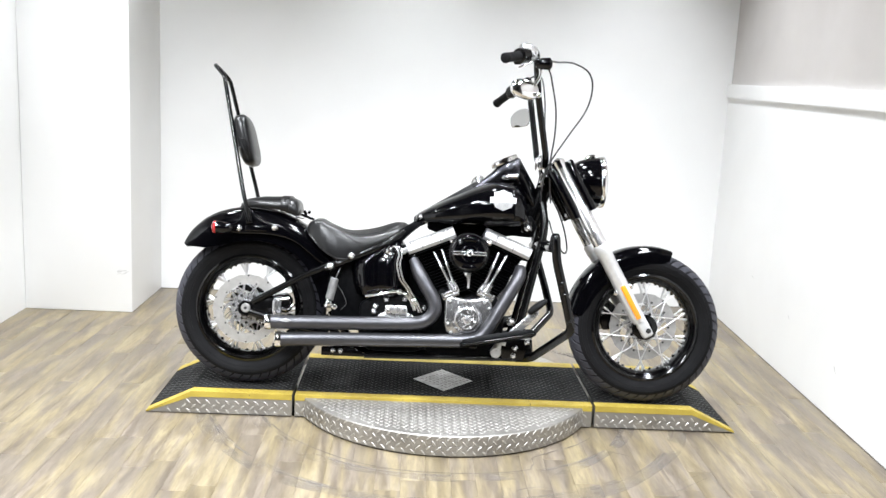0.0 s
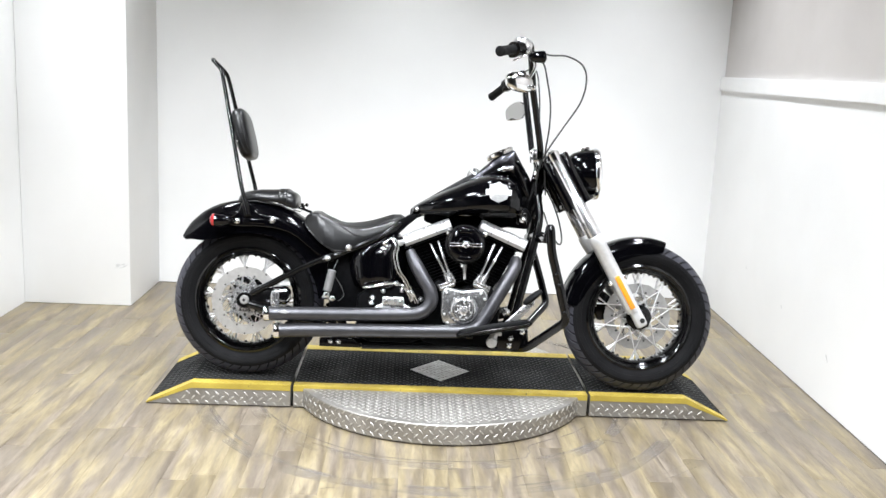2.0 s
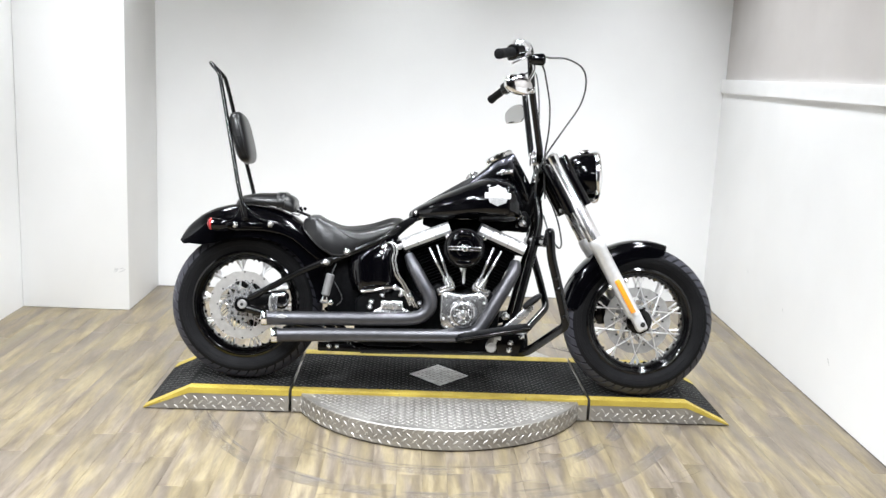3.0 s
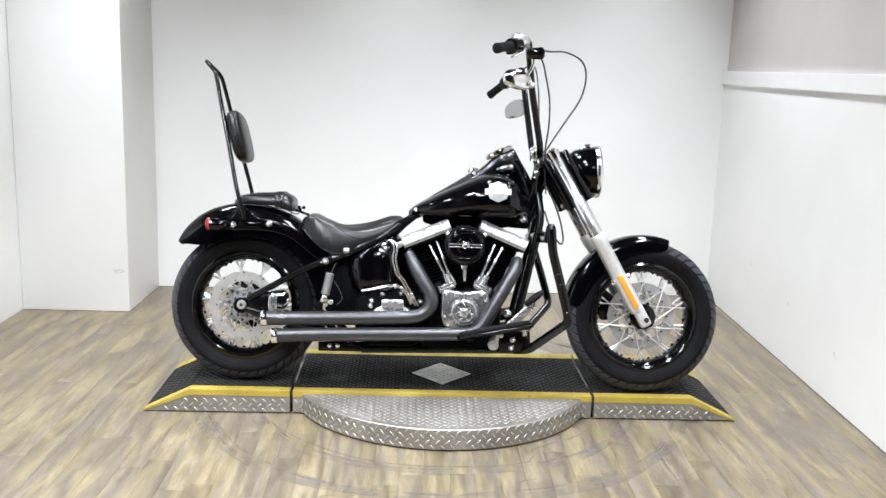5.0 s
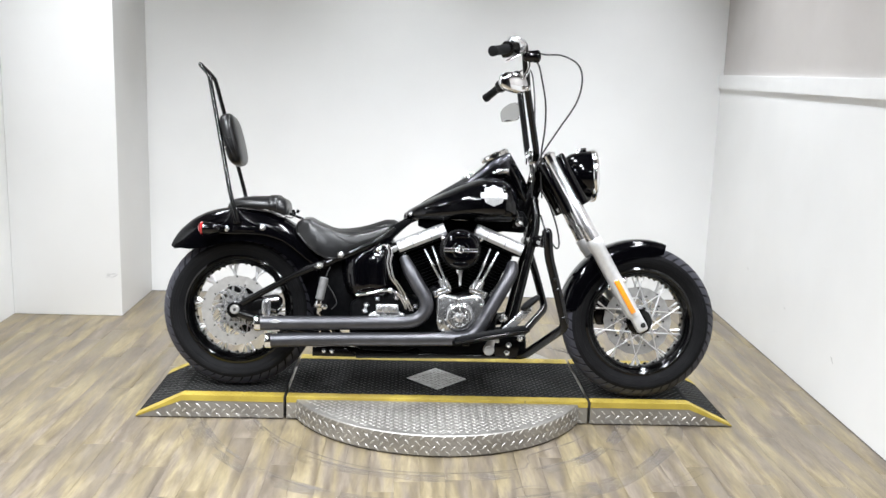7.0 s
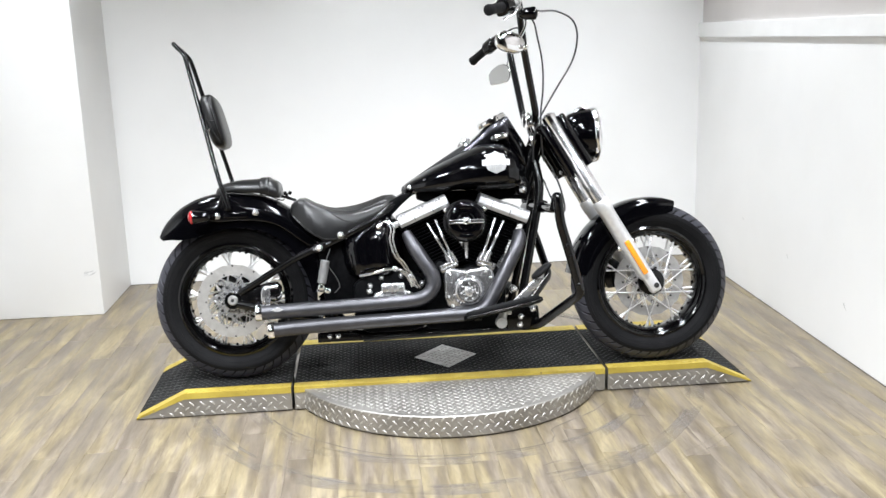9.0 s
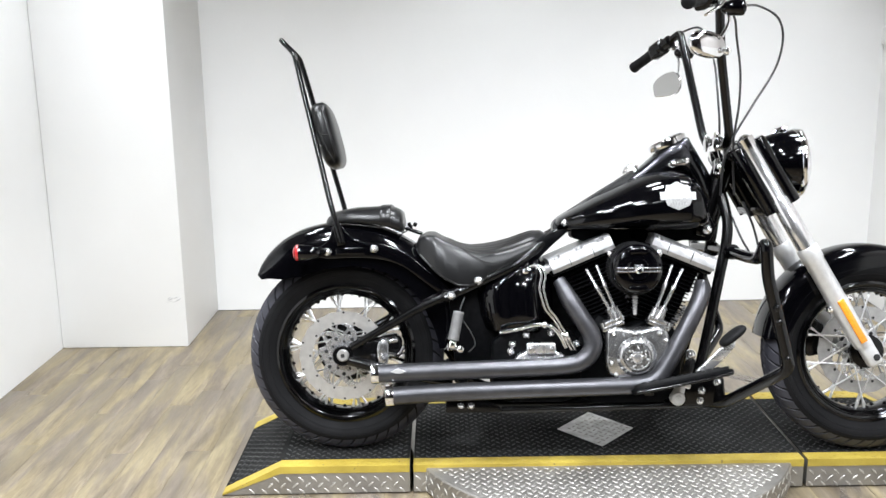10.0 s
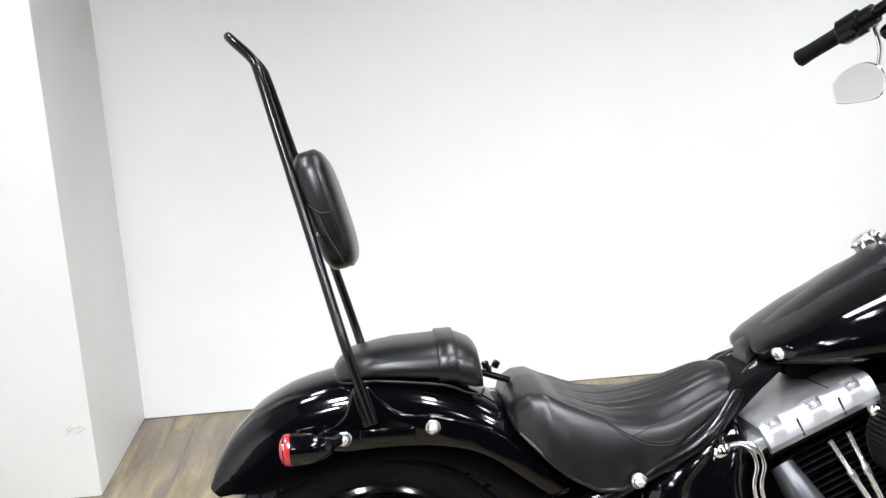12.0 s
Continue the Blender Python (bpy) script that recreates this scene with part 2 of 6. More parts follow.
def sweep(bm, pts, r, seg=14, cap=True, flat=1.0):
    pts = [Vector(p) for p in pts]
    rs = r if isinstance(r, (list, tuple)) else [r] * len(pts)
    t = (pts[1] - pts[0]).normalized()
    u = t.orthogonal().normalized()
    rings = []
    for i, p in enumerate(pts):
        d = (pts[min(i + 1, len(pts) - 1)] - pts[max(i - 1, 0)]).normalized()
        u = (u - d * u.dot(d)).normalized()
        w = d.cross(u)
        rings.append([p + rs[i] * (math.cos(a) * u + flat * math.sin(a) * w) for a in (2 * math.pi * k / seg for k in range(seg))])
    loft(bm, rings, cap)


def cyl(bm, p0, p1, r0, r1=None, seg=18):
    sweep(bm, [p0, p1], [r0, r0 if r1 is None else r1], seg)


def lathe(bm, prof, c, axis=(0, 1, 0), seg=48, closed=False):
    """Turns a profile of (radius, height) about the axis through c."""
    ax = Vector(axis).normalized()
    u = ax.orthogonal().normalized()
    w = ax.cross(u)
    c = Vector(c)
    if closed:
        prof = list(prof) + [prof[0]]
    rings = []
    for k in range(seg):
        a = 2 * math.pi * k / seg
        d = math.cos(a) * u + math.sin(a) * w
        rings.append([c + max(r, 1e-4) * d + h * ax for r, h in prof])
    rings.append(rings[0])
    loft(bm, rings, False, False)
    bmesh.ops.remove_doubles(bm, verts=bm.verts, dist=2e-5)


def box(bm, c, s, rot=(0, 0, 0), bevel=0.0, seg=2):
    tmp = bmesh.new()
    bmesh.ops.create_cube(tmp, size=1.0, matrix=Matrix.Diagonal((*s, 1)))
    if bevel:
        bmesh.ops.bevel(tmp, geom=tmp.edges[:], offset=bevel, segments=seg, affect="EDGES", profile=0.5)
    join(bm, tmp, pose(*c, *rot))


def join(bm, tmp, m=Matrix()):
    vs = {v: bm.verts.new(m @ v.co) for v in tmp.verts}
    for f in tmp.faces:
        bm.faces.new([vs[v] for v in f.verts])
    tmp.free()


def plate(bm, outline, y0, y1, bevel=0.0, seg=2):
    """An outline in x and z, drawn out from y0 to y1."""
    tmp = bmesh.new()
    a = [tmp.verts.new((x, y0, z)) for x, z in outline]
    b = [tmp.verts.new((x, y1, z)) for x, z in outline]
    n = len(outline)
    tmp.faces.new(a)
    tmp.faces.new(b[::-1])
    for i in range(n):
        tmp.faces.new((a[i], b[i], b[(i + 1) % n], a[(i + 1) % n]))
    if bevel:
        bmesh.ops.recalc_face_normals(tmp, faces=tmp.faces)
        bmesh.ops.bevel(tmp, geom=tmp.edges[:], offset=bevel, segments=seg, affect="EDGES", profile=0.5)
    join(bm, tmp)


def ball(bm, c, r, seg=16, squash=(1, 1, 1)):
    tmp = bmesh.new()
    bmesh.ops.create_uvsphere(tmp, u_segments=seg, v_segments=seg // 2 + 1, radius=r)
    join(bm, tmp, Matrix.Translation(c) @ Matrix.Diagonal((*squash, 1)))


def slab(bm, x0, x1, y0, y1, z0, z1, bevel=0.0):
    box(bm, ((x0 + x1) / 2, (y0 + y1) / 2, (z0 + z1) / 2), (x1 - x0, y1 - y0, z1 - z0), bevel=bevel)


def B():
    return bmesh.new()


# ---- the bay: floor, walls, ceiling ----
def structure(name, bm, mat, label, category):
    return tagged(part(name, bm, mat, smooth=30), label, category, kind="structure")


bm = B()
slab(bm, -2.6, 3.2, -7.3, 2.4, -0.12, -0.004)
floor = structure("floor", bm, material("floor_screed", (0.16, 0.12, 0.085), 0.6), "tan and grey-brown vinyl plank floor with scuffs", "floor")

XL, YP, XP = -2.29, 1.31, -1.70            # side wall, column front, column side
BACK = lambda x: 1.915 + 0.02 * (x + 1.7)  # the back wall runs slightly askew
SIDE = lambda y: 1.70 + 0.028 * y          # so does the half wall

bm = B()
plan = [(-2.45, BACK(-2.45)), (2.0, BACK(2.0)), (2.0, 2.3), (-2.45, 2.3)]
loft(bm, [[V(x, y, z) for x, y in plan] for z in (0, CEIL)])
structure("wall_north", bm, WALL, "plain white painted back wall, faintly smudged", "wall")
bm = B()
slab(bm, XL - 0.16, XL, -2.2, 2.0, 0, CEIL)
structure("wall_west", bm, WALL, "plain white painted side wall", "wall")
bm = B()
slab(bm, XL + 0.001, XP, YP, 1.93, 0, CEIL, 0.006)
column = structure("wall_column", bm, WALL, "white boxed-out wall column with scuff marks", "wall")
rng = random.Random(3)
bm = B()
for k in range(9):
    cx, cz, ln, w = -1.752 + 0.022 * rng.uniform(-1, 1), 0.229 + 0.010 * rng.uniform(-1, 1), rng.uniform(0.015, 0.04), rng.uniform(0.002, 0.006)
    a = radians(24 + rng.uniform(-14, 14))
    pts = [(-ln / 2, 0), (-ln / 4, -w / 2), (ln / 4, -w / 3), (ln / 2, 0), (ln / 5, w / 2), (-ln / 4, w / 2)]
    loft(bm, [[V(cx + x * math.cos(a) - z * math.sin(a), YP - y, cz + x * math.sin(a) + z * math.cos(a)) for x, z in pts] for y in (-0.001, 0.0004 + 0.00005 * k)])
part("scuff_mark", bm, vary(material("grey_scuff", (0.55, 0.55, 0.55), 0.6), 60, (0.50, 0.50, 0.50), (0.66, 0.66, 0.655)), column, "faint grey scuff on the paint", 0)
bm = B()
plan = [(SIDE(-2.2), -2.2), (SIDE(2.1), 2.1), (SIDE(2.1) + 0.16, 2.1), (SIDE(-2.2) + 0.16, -2.2)]
loft(bm, [[V(x, y, z) for x, y in plan] for z in (0, 1.335)])
east = structure("wall_east", bm, WALL, "white painted lower wall below a ledge", "wall")
MARK = vary(material("grey_wall_scuff", (0.55, 0.55, 0.55), 0.6), 60, (0.46, 0.46, 0.455), (0.62, 0.62, 0.615))
for y, z, ln, tilt in ((0.04, 0.219, 0.035, 55), (1.19, 0.376, 0.018, 20), (0.62, 0.30, 0.012, 80)):
    bm = B()
    for k in range(3):
        box(bm, (SIDE(y) - 0.0002, y + 0.006 * k, z + 0.004 * k), (0.001, ln * (1 - 0.25 * k), 0.0022), (tilt, 0, 1.6), 0.0004, 1)
    part("scuff_mark", bm, MARK, east, "faint grey scuff on the paint", 0)
bm = B()
loft(bm, [[V(x + 0.012, y, z) for x, y in plan] for z in (1.42, CEIL)])
structure("wall_east_upper", bm, UPPER, "greige upper wall set back over the ledge, dimmer light painted in", "wall")
bm = B()
plan = [(SIDE(-2.2) - 0.013, -2.2), (SIDE(2.0) - 0.013, 2.0), (SIDE(2.0) + 0.16, 2.0), (SIDE(-2.2) + 0.16, -2.2)]
loft(bm, [[V(x, y, z) for x, y in plan] for z in (1.335, 1.42)])
bmesh.ops.bevel(bm, geom=bm.edges[:], offset=0.004, segments=2, affect="EDGES")
structure("trim", bm, TRIM, "white painted ledge board along the side wall", "trim")
# unseen walls behind the camera, added dark so that gloss black reflects little
bm = B()
slab(bm, -2.6, 3.2, -7.3, -7.15, 0, CEIL)
slab(bm, XL - 0.3, XL - 0.16, -7.15, -2.2, 0, CEIL)
slab(bm, 2.0, 2.15, -7.15, -2.2, 0, CEIL)
slab(bm, SIDE(-2.2), 2.15, -2.35, -2.201, 0, CEIL)
structure("wall_south", bm, DARKWALL, "unseen dark grey walls behind the camera, added for dark reflections", "wall")
# unseen ceiling, its dark tone chosen for what the bike reflects
bm = B()
slab(bm, -2.6, 3.2, -7.3, 2.4, CEIL, CEIL + 0.1)
structure("ceiling", bm, CEILING, "unseen high ceiling over the photo bay, dark for its reflections", "ceiling")


# ---- the turntable platform ----
PY0, PY1, PZ, CY, RAD = -0.188, 0.375, 0.092, 0.09, 0.632


def lugs(bm, spots, size=(0.021, 0.0052, 0.0016), m=Matrix()):
    """Raised bars of tread plate: spots of (u, v, degrees) on the plane u, v of m."""
    lx, ly, h = size
    for u, v, a in spots:
        ca, sa = math.cos(radians(a)), math.sin(radians(a))
        base = [(-1, 0), (-0.45, -1), (0.45, -1), (1, 0), (0.45, 1), (-0.45, 1)]
        lo = [bm.verts.new(m @ V(u + ca * x * lx / 2 - sa * y * ly / 2, v + sa * x * lx / 2 + ca * y * ly / 2, 0)) for x, y in base]
        hi = [bm.verts.new(m @ V(u + ca * x * lx * 0.37 - sa * y * ly * 0.3, v + sa * x * lx * 0.37 + ca * y * ly * 0.3, h)) for x, y in base]
        bm.faces.new(hi)
        for i in range(6):
            bm.faces.new((lo[i], lo[(i + 1) % 6], hi[(i + 1) % 6], hi[i]))


def grid(u0, u1, v0, v1, pitch, keep=lambda u, v: True):
    """Tread plate: a lattice set at 45 degrees, each bar pointing at the middle of its neighbours."""
    out = []
    h = pitch * math.sqrt(0.5)
    for i in range(int((u1 - u0) / h) + 1):
        for j in range(int((v1 - v0) / h) + 1):
            if (i + j) % 2 == 0:
                u, v = u0 + i * h, v0 + j * h
                if keep(u, v):
                    out.append((u, v, 45 if i % 2 else -45))
    return out


platform = tagged(new("turntable_platform"), "low motorcycle turntable of tread plate with yellow edge stripes", "turntable")
WT, RT, TIP, GAPX = 0.612, 1.02, 1.203, 0.006
IN = 0.046

# round base
bm = B()
lathe(bm, [(0.0, 0.004), (RAD - 0.004, 0.004), (RAD, 0.008), (RAD, PZ - 0.010), (RAD - 0.003, PZ - 0.006), (0.0, PZ - 0.006)], (0, CY, 0), (0, 0, 1), 128)
disc = part("round_base", bm, PLATE, platform, "round aluminium tread plate base", 30)
bm = B()
lugs(bm, grid(-0.62, 0.62, -0.62, 0.62, 0.023, lambda u, v: u * u + v * v < 0.607 ** 2 and (v < PY0 - CY - 0.012 or v > PY1 - CY + 0.012)),
     (0.0215, 0.0062, 0.0015), pose(0, CY, PZ - 0.0061))
n = 206
for k in range(n):
    for i, z in enumerate((0.016, 0.0355, 0.055, 0.0745)):
        a = 2 * math.pi * k / n
        c, s = math.cos(a), math.sin(a)
        if (k + i) % 2 == 0 and (s < -0.3 or s > 0.5):
            m = Matrix(((-s, 0, c, RAD * c), (c, 0, s, CY + RAD * s), (0, 1, 0, z), (0, 0, 0, 1)))
            lugs(bm, [(0, 0, 45 if k % 2 else -45)], (0.0255, 0.0066, 0.0015), m)
tagged(part("base_tread", bm, BRIGHTLUG, disc, smooth=0), kind="stuff")


def deck(x0, x1, name, slope0, slope1):
    """One deck section: the body of bright plate, the black top between yellow strips."""
    xa, xb = (RT * (-1 if slope0 else 0) or x0), (RT if slope1 else x1)
    body = B()
    prof = [(x0, 0.006), (x1, 0.006)] + ([(xb, PZ)] if slope1 else [(x1, PZ)]) + ([(xa, PZ)] if slope0 else [(x0, PZ)])
    if slope0:
        prof[0] = (x0, 0.004)
    plate(body, prof, PY0, PY1, 0.0)
    sec = part(name, body, PLATE, platform, "bright tread plate sides", 30)
    # top skin, following the slopes
    line = ([(x0, 0.004), (xa, PZ)] if slope0 else [(x0, PZ)]) + ([(xb, PZ), (x1, 0.004)] if slope1 else [(x1, PZ)])
    e = 0.0035

    def skin(y0, y1, mat, nm, lift):
        bm = B()
        rings = []
        for x, z in line:
            rings.append([V(x, y0, z), V(x, y1, z), V(x, y1, z + lift), V(x, y0, z + lift)])
        loft(bm, rings)
        return part(nm, bm, mat, sec, smooth=20)

    skin(PY0 + IN, PY1 - 0.060, BLACKPLATE, "deck_skin", e)
    skin(PY0 - 0.001, PY0 + IN, YELLOW, "yellow_stripe", e + 0.0012)
    skin(PY1 - 0.060, PY1 + 0.001, YELLOW, "yellow_stripe", e + 0.0012)
    for y in (PY0 - 0.0012, PY1 + 0.0012):   # the paint runs down over the edge
        bm = B()
        rings = []
        for x, z in line:
            dn = min(0.019, max(z - 0.004, 0.001))
            rings.append([V(x, y - 0.0012, z - dn), V(x, y + 0.0012, z - dn), V(x, y + 0.0012, z + e + 0.001), V(x, y - 0.0012, z + e + 0.001)])
        loft(bm, rings)
        part("yellow_lip", bm, YELLOW, sec, smooth=20)
    bm = B()
    step = 0.023
    if xb - xa > 0.02:
        keep = (lambda u, v: abs(u) / 0.135 + abs(v - 0.07) / 0.15 > 1.06) if not (slope0 or slope1) else (lambda u, v: True)
        lugs(bm, grid(xa + 0.012, xb - 0.012, PY0 + IN + 0.012, PY1 - 0.07, step, keep), (0.0205, 0.0060, 0.0017), pose(0, 0, PZ + e - 0.0001))
    for on, xt, xr in ((slope0, x0, xa), (slope1, x1, xb)):
        if on:
            ang = math.atan2(PZ - 0.004, abs(xr - xt))
            ln = math.hypot(PZ - 0.004, xr - xt)
            sgn = 1 if xt < 0 else -1
            m = Matrix.Translation((xt, 0, 0.004 + e)) @ pose(0, 0, 0, 0, -math.degrees(ang) if sgn > 0 else math.degrees(ang), 0)
            us = grid(0.018, ln - 0.008, PY0 + IN + 0.012, PY1 - 0.07, step)
            lugs(bm, [(u * sgn, v, a) for u, v, a in us], (0.0205, 0.0060, 0.0017), m)
    tagged(part("deck_tread", bm, LUG, sec, smooth=0), kind="stuff")
    if xb - xa > 0.02:
        bm = B()
        for y0, y1 in ((PY0 + 0.006, PY0 + IN - 0.004), (PY1 - 0.054, PY1 - 0.006)):
            lugs(bm, grid(xa + 0.012, xb - 0.012, y0, y1, step), (0.0205, 0.0060, 0.0014), pose(0, 0, PZ + e + 0.0011))
        tagged(part("stripe_tread", bm, YELLOW, sec, "worn yellow-painted tread", 0), kind="stuff")
    bm = B()

    def top(x):
        if slope0 and x < xa:
            return PZ * (x - x0) / (xa - x0)
        if slope1 and x > xb:
            return PZ * (x1 - x) / (x1 - xb)
        return PZ
    m = Matrix(((1, 0, 0, 0), (0, 0, -1, PY0), (0, 1, 0, 0), (0, 0, 0, 1)))
    lugs(bm, grid(x0 + 0.014, x1 - 0.01, 0.013, 0.08, 0.0276, lambda u, v: v < top(u) - 0.026 and abs(u) > 0.56), (0.0255, 0.0066, 0.0015), m)
    tagged(part("side_tread", bm, BRIGHTLUG, sec, smooth=0), kind="stuff")
    return sec


mid = deck(-WT + GAPX, WT - GAPX, "middle_deck", False, False)
deck(-TIP, -WT - GAPX, "ramp", True, False)
deck(WT + GAPX, TIP, "ramp", False, True)
bm = B()
dz = PZ + 0.0035
out = [(-0.128, 0.07), (0, -0.072), (0.128, 0.07), (0, 0.212)]
loft(bm, [[V(x, y, z) for x, y in out] for z in (dz, dz + 0.0016)])
dia = part("diamond_plate", bm, vary(material("worn_bare_plate", (0.5, 0.5, 0.49), 0.45, 0.3), 30, (0.42, 0.42, 0.405), (0.66, 0.66, 0.645), (0.4, 0.55)), mid, "bare grey diamond-shaped tread plate", 20)
bm = B()
lugs(bm, grid(-0.12, 0.12, -0.06, 0.2, 0.023, lambda u, v: abs(u) / 0.128 + abs(v - 0.07) / 0.142 < 0.86), (0.0205, 0.0060, 0.0014), pose(0, 0, dz + 0.0015))
tagged(part("diamond_tread", bm, PLATE, dia, smooth=0), kind="stuff")


# ---- the motorcycle: x forward, y to its left, z up from the tyres' contact line, leaning on its side stand ----
bike = tagged(new("motorcycle"), "black cruiser motorcycle with high handlebars and a tall sissy bar", "motorcycle")
bike.matrix_world = Matrix.Translation((0, -0.058, PZ + 0.0045)) @ pose(0, 0, 0, 0, 0, -0.9) @ pose(0, 0, 0, -9.5, 0, 0)


def tyre_r(y, R):
    """The tyre's radius over its width."""
    pts = [(0.0, R), (0.02, R - 0.002), (0.038, R - 0.010), (0.052, R - 0.024), (0.060, R - 0.036), (0.066, R - 0.055)]
    y = abs(y)
    for (a, ra), (b, rb) in zip(pts, pts[1:]):
        if y <= b:
            return ra + (rb - ra) * (y - a) / (b - a)
    return pts[-1][1]


def spoke_mesh(s, d, r1=0.186):
    bm = B()
    a = d * 1.02
    p0, p1 = V(0.047, s * 0.036, 0), V(r1 * math.cos(a), s * 0.014, r1 * math.sin(a))
    q = p1 + (p0 - p1).normalized() * 0.020
    sweep(bm, [p0, q], 0.0026, 6)
    sweep(bm, [q, p1], 0.0043, 6)
    return bm


def wheel(name, c, R, disc_y, label, turn=0.0):
    at = pose(*c)
    bm = B()
    h = [(0.217, -0.053), (0.2135, -0.055), (0.2105, -0.051), (0.204, -0.0475), (0.2025, -0.0495), (0.2005, -0.0465), (0.197, -0.0430), (0.1955, -0.044), (0.190, -0.038), (0.185, -0.031), (0.184, 0.0), (0.185, 0.031), (0.190, 0.038), (0.200, 0.041), (0.210, 0.048), (0.217, 0.053),
         (0.221, 0.051), (0.213, 0.040), (0.198, 0.034), (0.191, 0.0), (0.198, -0.034), (0.213, -0.040), (0.221, -0.051)]
    lathe(bm, h, (0, 0, 0), seg=96, closed=True)
    for k in range(40):
        a = 2 * math.pi * (k + 0.5) / 40
        ca, sa, y = math.cos(a), math.sin(a), 0.014 * (1 if k % 2 else -1)
        sweep(bm, [V(0.1870 * ca, y, 0.1870 * sa), V(0.1838 * ca, y, 0.1838 * sa), V(0.1808 * ca, y, 0.1808 * sa), V(0.1780 * ca, y, 0.1780 * sa)], [0.0130, 0.0090, 0.0048, 0.0030], 8)
    rim = part(name, bm, RIM, bike, label, 45, at)
    bm = B()
    side = [(0.214, 0.042), (0.224, 0.0495), (0.237, 0.0572), (0.250, 0.0627), (R - 0.052, 0.0652), (R - 0.042, 0.0648), (R - 0.035, 0.0600), (R - 0.0255, 0.051), (R - 0.0145, 0.038), (R - 0.0065, 0.02)]
    prof = [(r, -y) for r, y in side] + [(R - 0.0038, 0)] + [(r, y) for r, y in side[::-1]] + [(0.216, 0.03), (0.27, 0.05), (R - 0.02, 0), (0.27, -0.05), (0.216, -0.03)]
    lathe(bm, prof, (0, 0, 0), seg=112, closed=True)
    for y0, rr in ((0.0600, 0.244), (0.0652, 0.264)):
        lathe(bm, [(rr - 0.0015, -y0 + 0.001), (rr, -y0 - 0.0014), (rr + 0.0015, -y0 + 0.001)], (0, 0, 0), seg=96)
    tyre = part("tyre", bm, RUBBER, rim, "black rubber motorcycle tyre", 50)
    bm = B()
    n = 46
    for k in range(n):
        for s in (-1, 1):
            for ya, yb, sl, off in ((0.006, 0.026, 0.35, 0.0), (0.029, 0.060, 0.62, 0.5)):
                rings = []
                for j in range(5):
                    y = ya + (yb - ya) * j / 4
                    a0 = (k + off + sl * (j / 4) * 1.2) * 2 * math.pi / n + (0.03 if s > 0 else 0)
                    a1 = a0 + 0.82 * 2 * math.pi / n
                    rr = tyre_r(y, R - 0.0026)
                    rings.append([V(r * math.cos(a), s * y, r * math.sin(a)) for r, a in ((rr - 0.004, a0), (rr - 0.004, a1), (rr + 0.0034, a1 - 0.0035), (rr + 0.0034, a0 + 0.0035))])
                loft(bm, rings)
    tagged(part("tread", bm, TREAD, tyre, smooth=30), kind="stuff")
    bm = B()
    lathe(bm, [(0.0, -0.07), (0.026, -0.07), (0.03, -0.05), (0.052, -0.046), (0.053, -0.032), (0.034, -0.026), (0.030, 0.0), (0.034, 0.026), (0.053, 0.032), (0.052, 0.046), (0.03, 0.05), (0.026, 0.07), (0, 0.07)], (0, 0, 0), seg=40)
    part("hub", bm, FRAME, rim, "black hub", 40)
    for s in (-1, 1):
        for d in (-1, 1):
            first = None
            for k in range(10):
                m = pose(0, 0, 0, 0, -(360 * k / 10 + (9 if d > 0 else -9 + 18) + (4.5 if s > 0 else 0)) + turn, 0)
                if first is None:
                    first = part("spoke", spoke_mesh(s, d), SPOKE, rim, smooth=60, at=m)
                else:
                    twin(first, m, rim)
    brake_disc(rim, disc_y, 0.139)
    return rim


